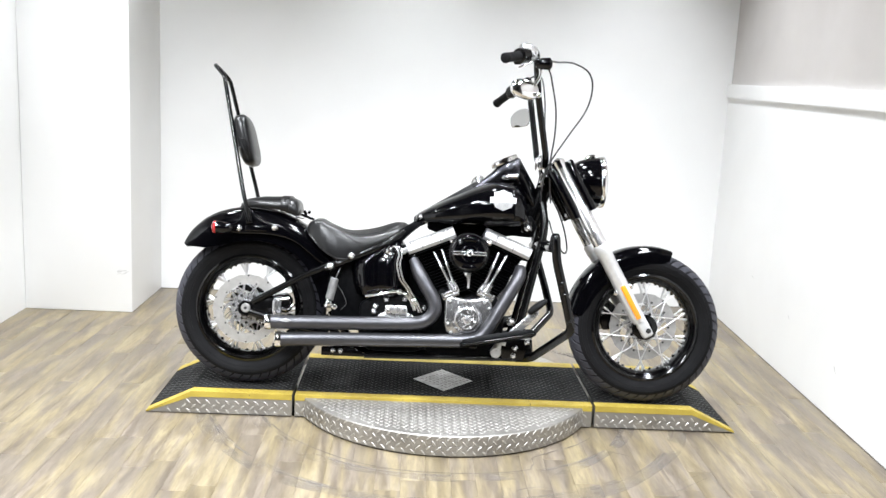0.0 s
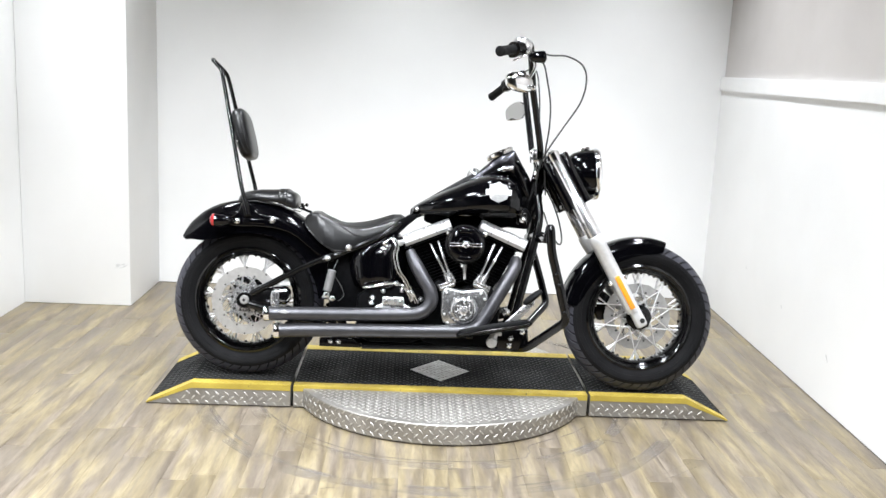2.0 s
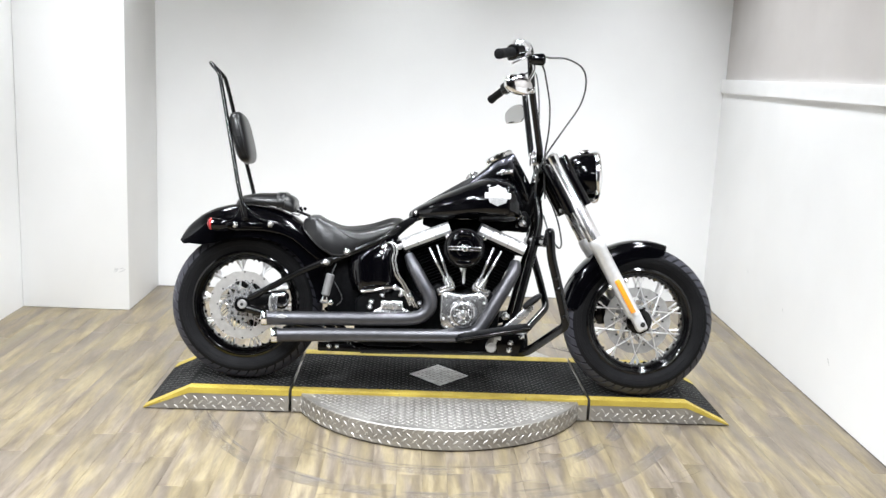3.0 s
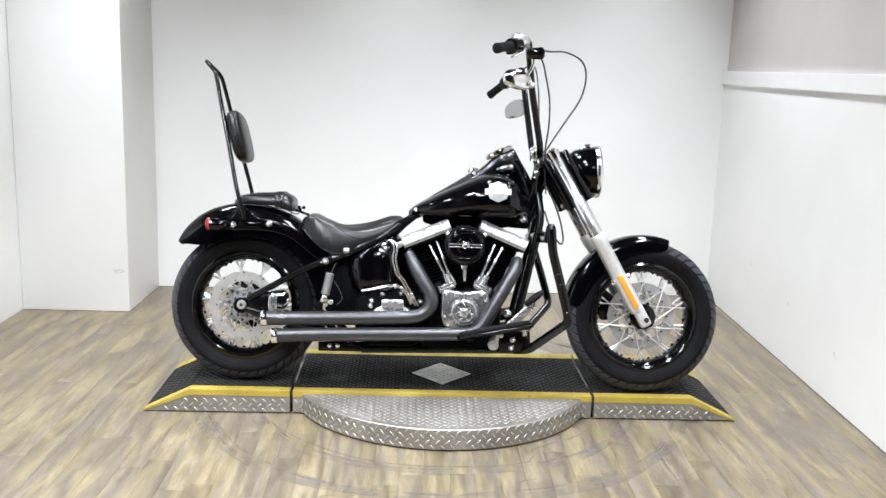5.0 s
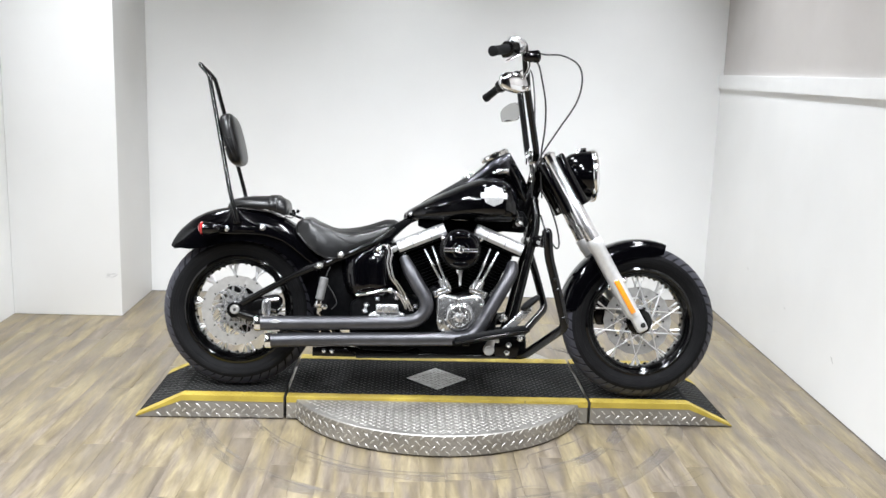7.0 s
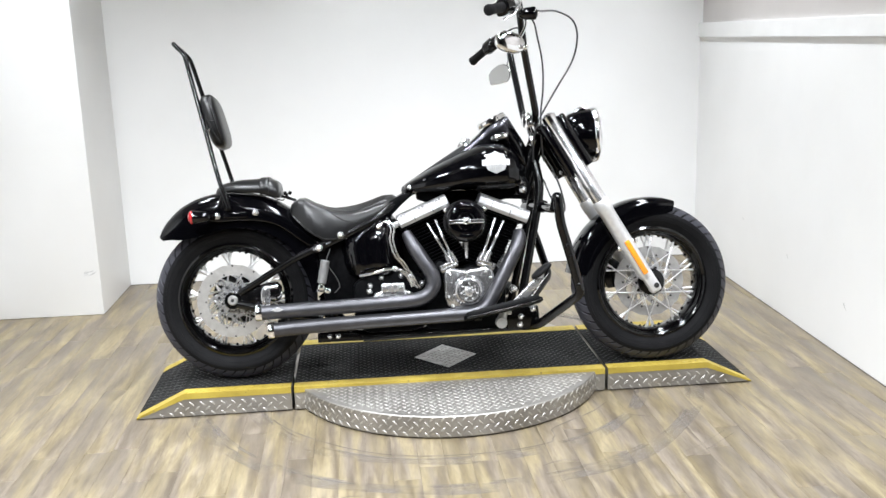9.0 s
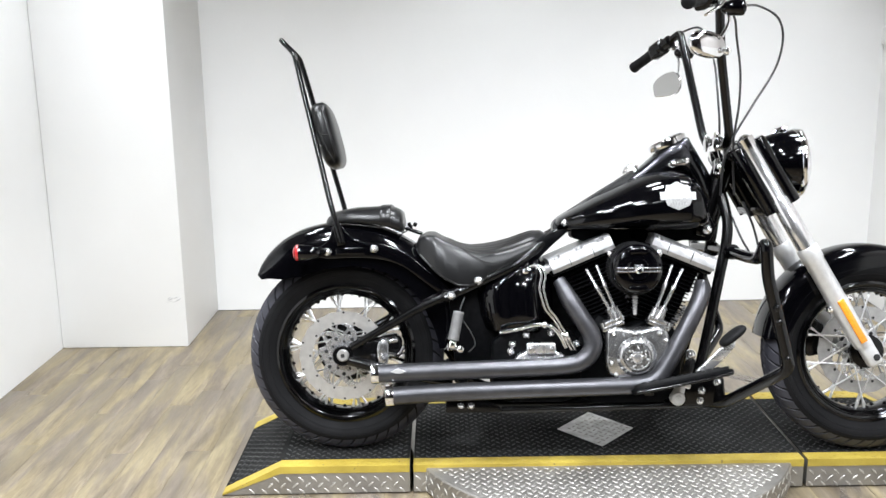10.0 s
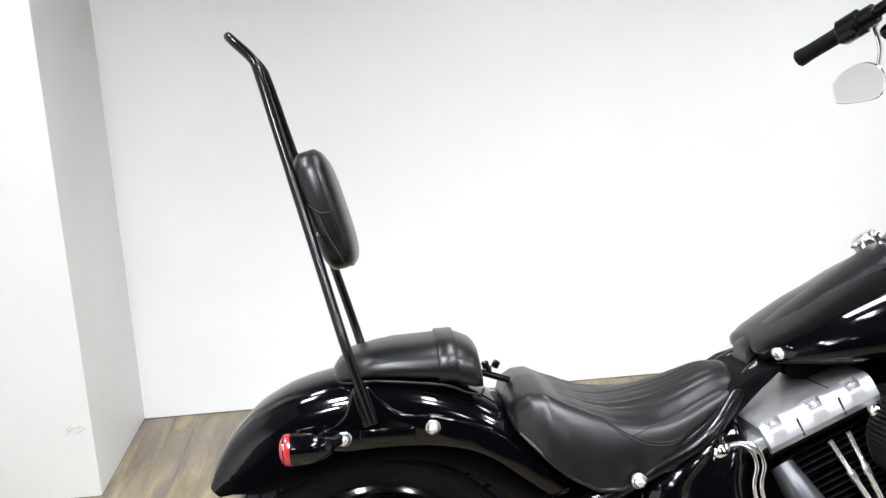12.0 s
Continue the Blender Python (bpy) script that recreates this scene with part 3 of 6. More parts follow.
def brake_disc(rim, y, r):
    bm = B()
    n = 120
    outer = [(r + 0.0012 * math.cos(a * 20)) for a in (2 * math.pi * k / n for k in range(n))]
    rings = []
    for rr_in, yy in ((0, -0.0025), (1, -0.0025), (1, 0.0025), (0, 0.0025), (0, -0.0025)):
        rings.append([V((outer[k] if rr_in else 0.099) * math.cos(2 * math.pi * k / n), y + yy, (outer[k] if rr_in else 0.099) * math.sin(2 * math.pi * k / n)) for k in range(n)])
    loft(bm, rings, cap=False)
    dark = y > -0.05
    d = part("brake_disc", bm, DARKSTEEL if dark else STEEL, rim, "drilled bare steel brake disc", 30)
    bm = B()
    lathe(bm, [(0.026, -0.004), (0.065, -0.004), (0.066, 0.003), (0.026, 0.003)], (0, y, 0), seg=48, closed=True)
    car = part("disc_carrier", bm, ALLOY, rim, "silver disc carrier", 30)
    bm = B()
    arm = [(0.064, 0.0), (0.072, 0.06), (0.083, 0.20), (0.092, 0.36), (0.101, 0.58), (0.102, 0.80), (0.094, 0.64), (0.084, 0.48), (0.074, 0.36), (0.064, 0.32)]
    plate(bm, [(q * math.cos(t), q * math.sin(t)) for q, t in arm], y - 0.0042, y + 0.0028, 0.0008, 1)
    first = part("carrier_arm", bm, ALLOY, rim, smooth=30)
    for k in range(1, 7):
        twin(first, pose(0, 0, 0, 0, 360 * k / 7, 0), rim)
    # dark discs on the carrier, painted shade in place of real holes
    bm = B()
    for k in range(14):
        a = 2 * math.pi * (k + 0.45) / 14
        q, rr = (0.057, 0.0062) if k % 2 == 0 else (0.044, 0.0042)
        cyl(bm, (q * math.cos(a), y - 0.0041, q * math.sin(a)), (q * math.cos(a), y - 0.0047, q * math.sin(a)), rr, seg=10)
    tagged(part("carrier_hole", bm, GAP, car, smooth=0), kind="stuff")
    # dark discs on both faces, painted shade in place of the drillings
    bm = B()
    for k in range(20):
        a = 2 * math.pi * k / 20
        q = 0.106 + 0.029 * (k % 2)
        for s in (-1, 1):
            cyl(bm, (q * math.cos(a), y + s * 0.0024, q * math.sin(a)), (q * math.cos(a), y + s * 0.0029, q * math.sin(a)), 0.0044 if dark else 0.0036, seg=8)
    tagged(part("drilling", bm, GAP, d, smooth=0), kind="stuff")


RW, FW = (-0.8175, 0, 0.3135), (0.8150, -0.034, 0.3080)
rear_wheel = wheel("rear_wheel", RW, 0.3115, -0.098, "black spoked rear wheel")
front_wheel = wheel("front_wheel", FW, 0.3125, -0.010, "black spoked front wheel", 11)

# belt pulley on the far side
bm = B()
lathe(bm, [(0.05, 0.036), (0.098, 0.040), (0.100, 0.056), (0.05, 0.056)], (0, 0, 0), seg=64, closed=True)
lathe(bm, [(0.03, 0.058), (0.098, 0.058), (0.106, 0.062), (0.106, 0.090), (0.098, 0.094), (0.03, 0.094)], (0, 0, 0), seg=64, closed=True)
part("belt_pulley", bm, FRAME, rear_wheel, "black belt pulley", 35)


def bolt(parent, x, y, z, r=0.011, axis=(0, -1, 0), mat=None, name="bolt"):
    bm = B()
    lathe(bm, [(0, 0.012), (r * 0.55, 0.0105), (r * 0.9, 0.006), (r, 0.0), (r * 1.15, -0.001), (r * 1.15, -0.012)], (x, y, z), axis, 14)
    return part(name, bm, mat or POLISHED, parent, smooth=50)


def arc_shell(c, stops, w, th=0.003, n=7, step=3.0):
    """A fender round c: stops of (degrees, crown radius, edge radius), half width w."""
    bm = B()
    rings = []
    a = stops[0][0]
    while a <= stops[-1][0] + 1e-6:
        for (a0, c0, e0), (a1, c1, e1) in zip(stops, stops[1:]):
            if a <= a1:
                u = (a - a0) / (a1 - a0)
                rc, re = c0 + (c1 - c0) * u, e0 + (e1 - e0) * u
                break
        k = rc - re
        sec = [(re, w), (re + k * 0.45, w * 1.0), (rc - k * 0.32, w * 0.97), (rc - k * 0.16, w * 0.88), (rc - k * 0.06, w * 0.70), (rc - k * 0.015, w * 0.42), (rc, w * 0.14)]
        full = [(r, -y) for r, y in sec] + [(r, y) for r, y in sec[::-1]]
        inner = [(r - th * (1 if abs(y) < w * 0.93 else 0.2), y * (1 - th / w)) for r, y in full[::-1]]
        ca, sa = math.cos(radians(a)), math.sin(radians(a))
        rings.append([V(c[0] + r * ca, y, c[2] + r * sa) for r, y in full + inner])
        a += step
    loft(bm, rings)
    return bm


RF = [(4, 0.395, 0.30), (25, 0.402, 0.292), (40, 0.408, 0.297), (57, 0.413, 0.294), (76, 0.416, 0.286), (93, 0.418, 0.276), (109, 0.417, 0.276), (118, 0.412, 0.282), (128, 0.398, 0.304), (133, 0.385, 0.334), (136, 0.374, 0.348)]
rear_fender = part("rear_fender", arc_shell(RW, RF, 0.112), PAINT, bike, "gloss black rear fender", 40)
for s in (-1, 1):
    bm = B()
    out = [(-0.900, 0.626), (-0.902, 0.650), (-0.878, 0.660), (-0.856, 0.680), (-0.845, 0.712), (-0.832, 0.727), (-0.816, 0.722), (-0.796, 0.697), (-0.765, 0.674), (-0.70, 0.664), (-0.62, 0.636), (-0.55, 0.580), (-0.48, 0.522),
           (-0.455, 0.498), (-0.49, 0.488), (-0.56, 0.540), (-0.63, 0.592), (-0.70, 0.614), (-0.78, 0.620), (-0.86, 0.618)]
    out = [(p.x, p.z) for p in curve([(x, 0, z) for x, z in out + out[:1]], 4)[:-1]]
    plate(bm, out, s * 0.129, s * 0.112, 0.0045, 3)
    plate(bm, [(-0.835, 0.630), (-0.835, 0.652), (-0.745, 0.652), (-0.745, 0.630)], s * 0.133, s * 0.126, 0.003, 2)
    part("fender_strut", bm, PAINT, bike, "gloss black fender strut cover", 40)
for x, z in ((-0.86, 0.640), (-0.716, 0.648)):
    bolt(rear_fender, x, -0.132, z, 0.0105)
bm = B()
sweep(bm, curve([(-1.075, -0.06, 0.566), (-1.088, 0.0, 0.563), (-1.075, 0.06, 0.566)], 6), 0.008, 8)
part("tail_light", bm, RED, rear_fender, "red lens on the fender tip", 60)


def indicator(parent, c, lens, axis=(-1, 0, 0), r=0.0255, ln=1.0):
    bm = B()
    lathe(bm, [(r, 0.012), (r * 1.02, 0.0), (r * 0.95, -0.03 * ln), (r * 0.72, -0.052 * ln), (r * 0.4, -0.064 * ln), (0, -0.068 * ln)], c, axis, 28)
    body = part("turn_signal", bm, PAINT, parent, "gloss black bullet turn signal", 50)
    bm = B()
    lathe(bm, [(0, 0.020), (r * 0.6, 0.018), (r * 0.97, 0.012), (r * 1.04, 0.008), (r * 1.04, 0.001), (r * 0.9, 0.0)], c, axis, 28)
    part("signal_lens", bm, lens, body, smooth=50)
    return body


for s in (-1, 1):
    body = indicator(rear_fender, (-0.940, s * 0.170, 0.640), RED, r=0.0245)
    bm = B()
    cyl(bm, (-0.887, s * 0.168, 0.640), (-0.866, s * 0.135, 0.642), 0.009)
    part("signal_stalk", bm, FRAME, body, smooth=50)

# sissy bar and pad
# straight legs, then the joined top bent back
near = [V(-0.813, -0.146, 0.668)] + [V(-0.8171 - 0.1601 * u, -0.175 + 0.2065 * u, 0.68 + 0.5877 * u) for u in (0.18, 0.4, 0.6, 0.8, 0.96)]
far = [V(-0.813, 0.150, 0.668)] + [V(-0.8171 - 0.1601 * u, 0.192 - 0.0425 * u, 0.68 + 0.5877 * u) for u in (0.18, 0.4, 0.6, 0.8, 0.96)]
top = [V(-0.984, 0.042, 1.276), V(-1.018, 0.066, 1.312), V(-1.028, 0.088, 1.323), V(-1.018, 0.112, 1.312), V(-0.984, 0.140, 1.276)]
bm = B()
sweep(bm, curve(near + top + far[::-1], 5), 0.0085, 12)
for s in (-1, 1):
    box(bm, (-0.822, s * 0.139, 0.690), (0.026, 0.010, 0.06), (0, -14, 0), 0.003)
cyl(bm, near[3], far[3], 0.006)
sissy_bar = part("sissy_bar", bm, FRAME, bike, "tall black sissy bar", 60)


def cushion(bm, m, size, power=3.0, seg=28, rows=15):
    """A soft cushion: a rounded block with full sides."""
    sx, sy, sz = size
    rings = []
    for j in range(rows):
        t = -1 + 2 * j / (rows - 1)
        t = math.sin(t * math.pi / 2)
        f = max(1 - abs(t) ** power, 0.0) ** (1 / power)
        f = max(f, 0.05)
        ring = []
        for k in range(seg):
            a = 2 * math.pi * k / seg
            ca, sa = math.cos(a), math.sin(a)
            e = 2 / power
            ring.append(m @ V(sx * f * math.copysign(abs(ca) ** e, ca), sy * f * math.copysign(abs(sa) ** e, sa), sz * t))
        rings.append(ring)
    loft(bm, rings)


bm = B()
pm = pose(-0.872, 0.045, 1.005, -3, -15, 0)
cushion(bm, pm, (0.034, 0.110, 0.107), 3.6)
pad = part("back_pad", bm, LEATHER, sissy_bar, "black leather back pad", 60)
bm = B()
loop = [pm @ V(0.012, 0.1112 * math.copysign(abs(math.cos(a)) ** 0.62, math.cos(a)), 0.1055 * math.copysign(abs(math.sin(a)) ** 0.62, math.sin(a))) for a in (2 * math.pi * k / 40 for k in range(41))]
sweep(bm, loop, 0.0022, 6, cap=False)
part("piping", bm, LEATHER, pad, smooth=60)
# stitched pocket low on the side band, with its stud
for pts in ([(-0.020, -0.1085, 0.012), (-0.006, -0.1110, -0.006), (0.010, -0.1108, -0.010)], [(-0.010, -0.1112, -0.008), (-0.006, -0.1108, -0.045), (0.002, -0.1040, -0.080), (0.004, -0.090, -0.098)]):
    bm = B()
    sweep(bm, curve([pm @ V(*p) for p in pts], 5), 0.0017, 6)
    part("pad_seam", bm, GAP, pad, "dark stitched seam", 60)
bm = B()
lathe(bm, [(0, 0.004), (0.003, 0.0035), (0.0045, 0.0), (0.0045, -0.003)], pm @ V(-0.018, -0.1095, -0.038), (0, -1, 0), 12)
part("stud", bm, CHROME, pad, "small chrome stud", 50)

# pillion pad on the fender
bm = B()
rings = []
stat = [(-0.876, 0.732, 0.736, 0.035), (-0.868, 0.730, 0.746, 0.066), (-0.845, 0.731, 0.763, 0.088), (-0.807, 0.734, 0.771, 0.098), (-0.773, 0.731, 0.776, 0.102), (-0.693, 0.721, 0.779, 0.105), (-0.66, 0.707, 0.776, 0.105), (-0.640, 0.701, 0.767, 0.103), (-0.631, 0.702, 0.758, 0.099), (-0.627, 0.706, 0.736, 0.092)]
for x, z0, z1, w in stat:
    ring = []
    for k in range(28):
        a = 2 * math.pi * k / 28
        ca, sa = math.cos(a), math.sin(a)
        sag = 0.016 * abs(ca) ** 2
        ring.append(V(x, w * math.copysign(abs(ca) ** 0.55, ca), (z0 + z1) / 2 - sag + (z1 - z0) / 2 * math.copysign(abs(sa) ** 0.65, sa)))
    rings.append(ring)
loft(bm, rings)
pillion = part("pillion_pad", bm, LEATHER, bike, "black leather pillion pad with a strap", 60)
bm = B()
x = -0.683
rings = []
for j in range(13):
    a = math.pi * (j / 12) * 1.15 - 0.075 * math.pi
    ca, sa = math.cos(a), math.sin(a)
    yy, zz = 0.107 * math.copysign(abs(ca) ** 0.55, ca), 0.747 - 0.016 * ca * ca + 0.0325 * math.copysign(abs(sa) ** 0.65, sa)
    rings.append([V(x + dx, yy * k2, zz + dz) for dx, dz, k2 in ((-0.0165, -0.004, 0.97), (0.0165, -0.004, 0.97), (0.0165, 0.0022, 1.018), (0.0145, 0.0036, 1.026), (-0.0145, 0.0036, 1.026), (-0.0165, 0.0022, 1.018))])
loft(bm, rings)
part("strap", bm, LEATHER, pillion, "leather strap", 40)
bm = B()
for s in (-1, 1):
    sweep(bm, curve([(x, s * (w + 0.001), z0 - 0.010) for x, z0, z1, w in stat], 3), 0.0024, 6)
part("piping", bm, LEATHER, pillion, smooth=60)
bm = B()
cyl(bm, (-0.628, 0, 0.708), (-0.572, 0, 0.688), 0.006)
for dx in (-0.009, 0.009):
    box(bm, (-0.604 + dx, 0, 0.718), (0.013, 0.009, 0.014), (0, 8 + dx * 2400, 0), 0.003)
cyl(bm, (-0.608, 0, 0.716), (-0.608, 0, 0.698), 0.0055)
part("seat_screw", bm, FRAME, bike, "black thumb screw", 50)

# solo seat
SEAT = [(-0.590, 0.650, 0.656, 0.095, 0.0), (-0.582, 0.630, 0.677, 0.125, 0.0), (-0.556, 0.604, 0.692, 0.142, 0.0), (-0.53, 0.576, 0.693, 0.156, 0.003), (-0.50, 0.553, 0.677, 0.166, 0.012), (-0.46, 0.533, 0.660, 0.172, 0.015),
        (-0.42, 0.531, 0.650, 0.172, 0.016), (-0.38, 0.549, 0.649, 0.166, 0.015), (-0.34, 0.570, 0.654, 0.154, 0.012), (-0.30, 0.593, 0.664, 0.138, 0.009), (-0.26, 0.614, 0.678, 0.120, 0.005), (-0.225, 0.640, 0.690, 0.104, 0.002), (-0.195, 0.660, 0.692, 0.090, 0.0), (-0.178, 0.668, 0.682, 0.076, 0.0)]


def seat_at(x):
    for a, b in zip(SEAT, SEAT[1:]):
        if x <= b[0]:
            u = (x - a[0]) / (b[0] - a[0])
            return [p + (q - p) * u for p, q in zip(a, b)]
    return SEAT[-1]


bm = B()
rings = []
nx, ny = 64, 60
for i in range(nx + 1):
    x = SEAT[0][0] + (SEAT[-1][0] - SEAT[0][0]) * i / nx
    _, zb, zt, w, dish = seat_at(x)
    front = max(0.0, min(1.0, (x + 0.48) / 0.14))
    front = front * front * (3 - 2 * front)
    drop = (0.006 + 0.017 * front) * min(1, (x + 0.60) / 0.06)
    kw = 0.78 + 0.08 * math.exp(-((x + 0.38) / 0.09) ** 2)
    dish *= 1 - front
    ring = []
    for j in range(ny + 1):
        v = -1 + 2 * j / ny
        # over the top and down both sides
        av = abs(v)
        if av < 0.5:
            y = w * kw * v / 0.5
            z = zt - dish * (1 - (v / 0.5) ** 2) * 0.5 + 0.004 * (1 - av * 2) - drop * (av * 2) ** 2
            if -0.53 < x < -0.2:
                fade = min(1, (x + 0.53) / 0.05, (-0.2 - x) / 0.04)
                band = max(0.0, min(1.0, (0.47 - av) / 0.05))
                z += 0.0040 * fade * band * abs(math.sin(v * 2 * math.pi * 5.6))
        else:
            u = (av - 0.5) / 0.5
            s = math.copysign(1, v)
            y = s * w * (kw + (1 - kw) * math.sin(u * math.pi * 0.55) / math.sin(math.pi * 0.5))
            z = zt - drop + (zb - zt + drop) * (1 - math.cos(u * math.pi / 2)) ** 0.9
        ring.append(V(x, y, z))
    rings.append(ring)
loft(bm, [r + [V(r[-1].x, r[-1].y * 0.6, r[-1].z + 0.012), V(r[0].x, r[0].y * 0.6, r[0].z + 0.012)] for r in rings])
seat = part("seat", bm, LEATHER, bike, "black leather solo seat with stitched ribs", 60)
bm = B()
for s in (-1, 1):
    edge = []
    for i in range(0, 40):
        x = -0.575 + 0.375 * i / 39
        _, zb, zt, w, _d = seat_at(x)
        edge.append(V(x, s * (w * 1.0 + 0.001), zb + 0.004))
    sweep(bm, edge, 0.0032, 6)
part("seat_welt", bm, LEATHER, seat, smooth=60)


def flank(x, u, s):
    """A point just proud of the seat's side, u from the rolled edge down to the skirt."""
    _, zb, zt, w, _d = seat_at(x)
    front = max(0.0, min(1.0, (x + 0.48) / 0.14))
    drop = (0.006 + 0.017 * front * front * (3 - 2 * front)) * min(1, (x + 0.60) / 0.06)
    kw = 0.78 + 0.08 * math.exp(-((x + 0.38) / 0.09) ** 2)
    y = w * (kw + (1 - kw) * math.sin(u * math.pi * 0.55))
    return V(x, s * (y + 0.0006), zt - drop + (zb - zt + drop) * (1 - math.cos(u * math.pi / 2)) ** 0.9 + 0.0006)


# twin seams over the flank and the short seam that meets them
for s in (-1, 1):
    for x0, x1, u0, u1 in ((-0.450, -0.322, 0.04, 0.80), (-0.442, -0.314, 0.04, 0.78), (-0.345, -0.395, 0.05, 0.34)):
        bm = B()
        sweep(bm, [flank(x0 + (x1 - x0) * k / 16, u0 + (u1 - u0) * (k / 16) ** 0.8, s) for k in range(17)], 0.0011, 5)
        part("seat_seam", bm, GAP, seat, "dark stitched seam", 60)

# fuel tank
TANK = [(-0.150, 0.712, 0.722, 0.062), (-0.142, 0.703, 0.735, 0.090), (-0.115, 0.696, 0.752, 0.121), (-0.073, 0.694, 0.775, 0.146), (-0.03, 0.692, 0.799, 0.162), (0.019, 0.691, 0.822, 0.176), (0.065, 0.690, 0.845, 0.194), (0.11, 0.690, 0.864, 0.208),
        (0.16, 0.690, 0.880, 0.220), (0.202, 0.690, 0.885, 0.225), (0.24, 0.691, 0.879, 0.222), (0.268, 0.693, 0.862, 0.212), (0.288, 0.698, 0.836, 0.194), (0.300, 0.706, 0.802, 0.168), (0.306, 0.722, 0.772, 0.12)]


def tank_at(x):
    for a, b in zip(TANK, TANK[1:]):
        if x <= b[0]:
            u = (x - a[0]) / (b[0] - a[0])
            return [p + (q - p) * u for p, q in zip(a, b)]
    return TANK[-1]


def tank_y(x, z):
    """The half width of the tank at x, z."""
    _, zb, zt, w = tank_at(x)
    zc = zb + (zt - zb) * 0.42
    u = (z - zc) / ((zt - zc) if z > zc else (zc - zb))
    n = 2.35 if z > zc else 3.2
    return w * max(1 - abs(u) ** n, 0.0) ** (1 / n)


bm = B()
rings = []
for i in range(61):
    x = TANK[0][0] + (TANK[-1][0] - TANK[0][0]) * (0.5 - 0.5 * math.cos(math.pi * i / 60))
    _, zb, zt, w = tank_at(x)
    zc = zb + (zt - zb) * 0.42
    ring = []
    for k in range(56):
        a = 2 * math.pi * k / 56
        ca, sa = math.cos(a), math.sin(a)
        n = 2.35 if sa > 0 else 3.2
        ring.append(V(x, w * math.copysign(abs(ca) ** (2 / n), ca), zc + ((zt - zc) if sa > 0 else (zc - zb)) * math.copysign(abs(sa) ** (2 / n), sa)))
    rings.append(ring)
loft(bm, rings)
tank = part("fuel_tank", bm, PAINT, bike, "gloss black teardrop fuel tank", 60)
# plain shield-and-bar emblem
bm = B()
cx, cz = 0.195, 0.799
shield = [(-0.035, 0.029), (-0.035, 0.034), (-0.020, 0.036), (0, 0.046), (0.020, 0.036), (0.035, 0.034), (0.035, 0.029), (0.040, 0.015), (0.040, -0.016), (0.034, -0.030), (0.020, -0.036), (0, -0.045), (-0.020, -0.036), (-0.034, -0.030), (-0.040, -0.016), (-0.040, 0.015)]
bar = [(-0.052, 0.013), (0.052, 0.013), (0.052, -0.013), (-0.052, -0.013)]
for s in (-1, 1):
    bm = B()
    for out, lift in (([(x * 0.94, z * 0.94) for x, z in shield], 0.0030), ([(x, z * 0.92) for x, z in bar], 0.0042)):
        dense = []
        for (x0, z0), (x1, z1) in zip(out, out[1:] + out[:1]):
            dense += [(x0 + (x1 - x0) * q / 5, z0 + (z1 - z0) * q / 5) for q in range(5)]
        layers = []
        for f in (1.0, 0.66, 0.33, 0.02):
            layers.append([V(cx + x * f, s * (tank_y(cx + x * f, cz + z * f) + lift), cz + z * f) for x, z in dense])
        layers.insert(0, [V(cx + x, s * (tank_y(cx + x, cz + z) - 0.002), cz + z) for x, z in dense])
        loft(bm, layers)
    part("tank_emblem", bm, BADGE, tank, "silver shield-shaped emblem", 30)
bm = B()
for z, ln, n, h in ((0.823, 0.040, 5, 0.007), (0.799, 0.084, 9, 0.011), (0.776, 0.040, 5, 0.009)):
    for k in range(n):
        x = cx - ln / 2 + ln * (k + 0.5) / n
        y = -tank_y(x, z) - (0.0046 if n > 6 else 0.0034)
        slab(bm, x - 0.0012, x + 0.0012, y, y + 0.002, z - h / 2, z + h / 2)
part("emblem_bar", bm, material("grey_enamel", (0.28, 0.28, 0.28), 0.4), tank, smooth=0)
bolt(tank, -0.128, -tank_y(-0.128, 0.72) + 0.002, 0.72, 0.009)

# console, leather strip, caps and dial
bm = B()
rings = []
for x, zt, w, d in ((-0.035, 0.786, 0.024, 0.05), (0.03, 0.824, 0.030, 0.05), (0.10, 0.872, 0.040, 0.05), (0.155, 0.920, 0.052, 0.07), (0.205, 0.968, 0.062, 0.09), (0.250, 0.988, 0.058, 0.11), (0.270, 0.985, 0.052, 0.13), (0.300, 0.935, 0.046, 0.13), (0.338, 0.872, 0.036, 0.1), (0.345, 0.85, 0.03, 0.08)):
    ring = []
    for k in range(20):
        a = 2 * math.pi * k / 20
        ca, sa = math.cos(a), math.sin(a)
        ring.append(V(x, w * math.copysign(abs(ca) ** 0.6, ca), zt - d / 2 + d / 2 * math.copysign(abs(sa) ** 0.6, sa)))
    rings.append(ring)
loft(bm, rings[:7])
console = part("dash_console", bm, material("bright_console_plating", (0.075, 0.075, 0.085), 0.22, 0.95), tank, "smoky plated dash console on the tank", 50)
bm = B()
loft(bm, [[p + V(0.001, 0, 0.0005) for p in r] for r in rings[6:]])
part("console_front", bm, PAINT, console, "gloss black console front", 50)
dn = V(-0.42, 0, 0.907).normalized()
dc = V(0.210, 0, 0.966)
bm = B()
lathe(bm, [(0.060, -0.006), (0.061, 0.0), (0.060, 0.010), (0.054, 0.014), (0.050, 0.010)], dc, dn, 44)
part("dial_bezel", bm, CHROME, console, "chrome speedometer bezel", 50)
bm = B()
lathe(bm, [(0, 0.0085), (0.051, 0.0085)], dc, dn, 36)
part("dial_face", bm, material("dial_face", (0.32, 0.32, 0.31), 0.25, 0.0, 1.0), console, "pale speedometer dial", 30)
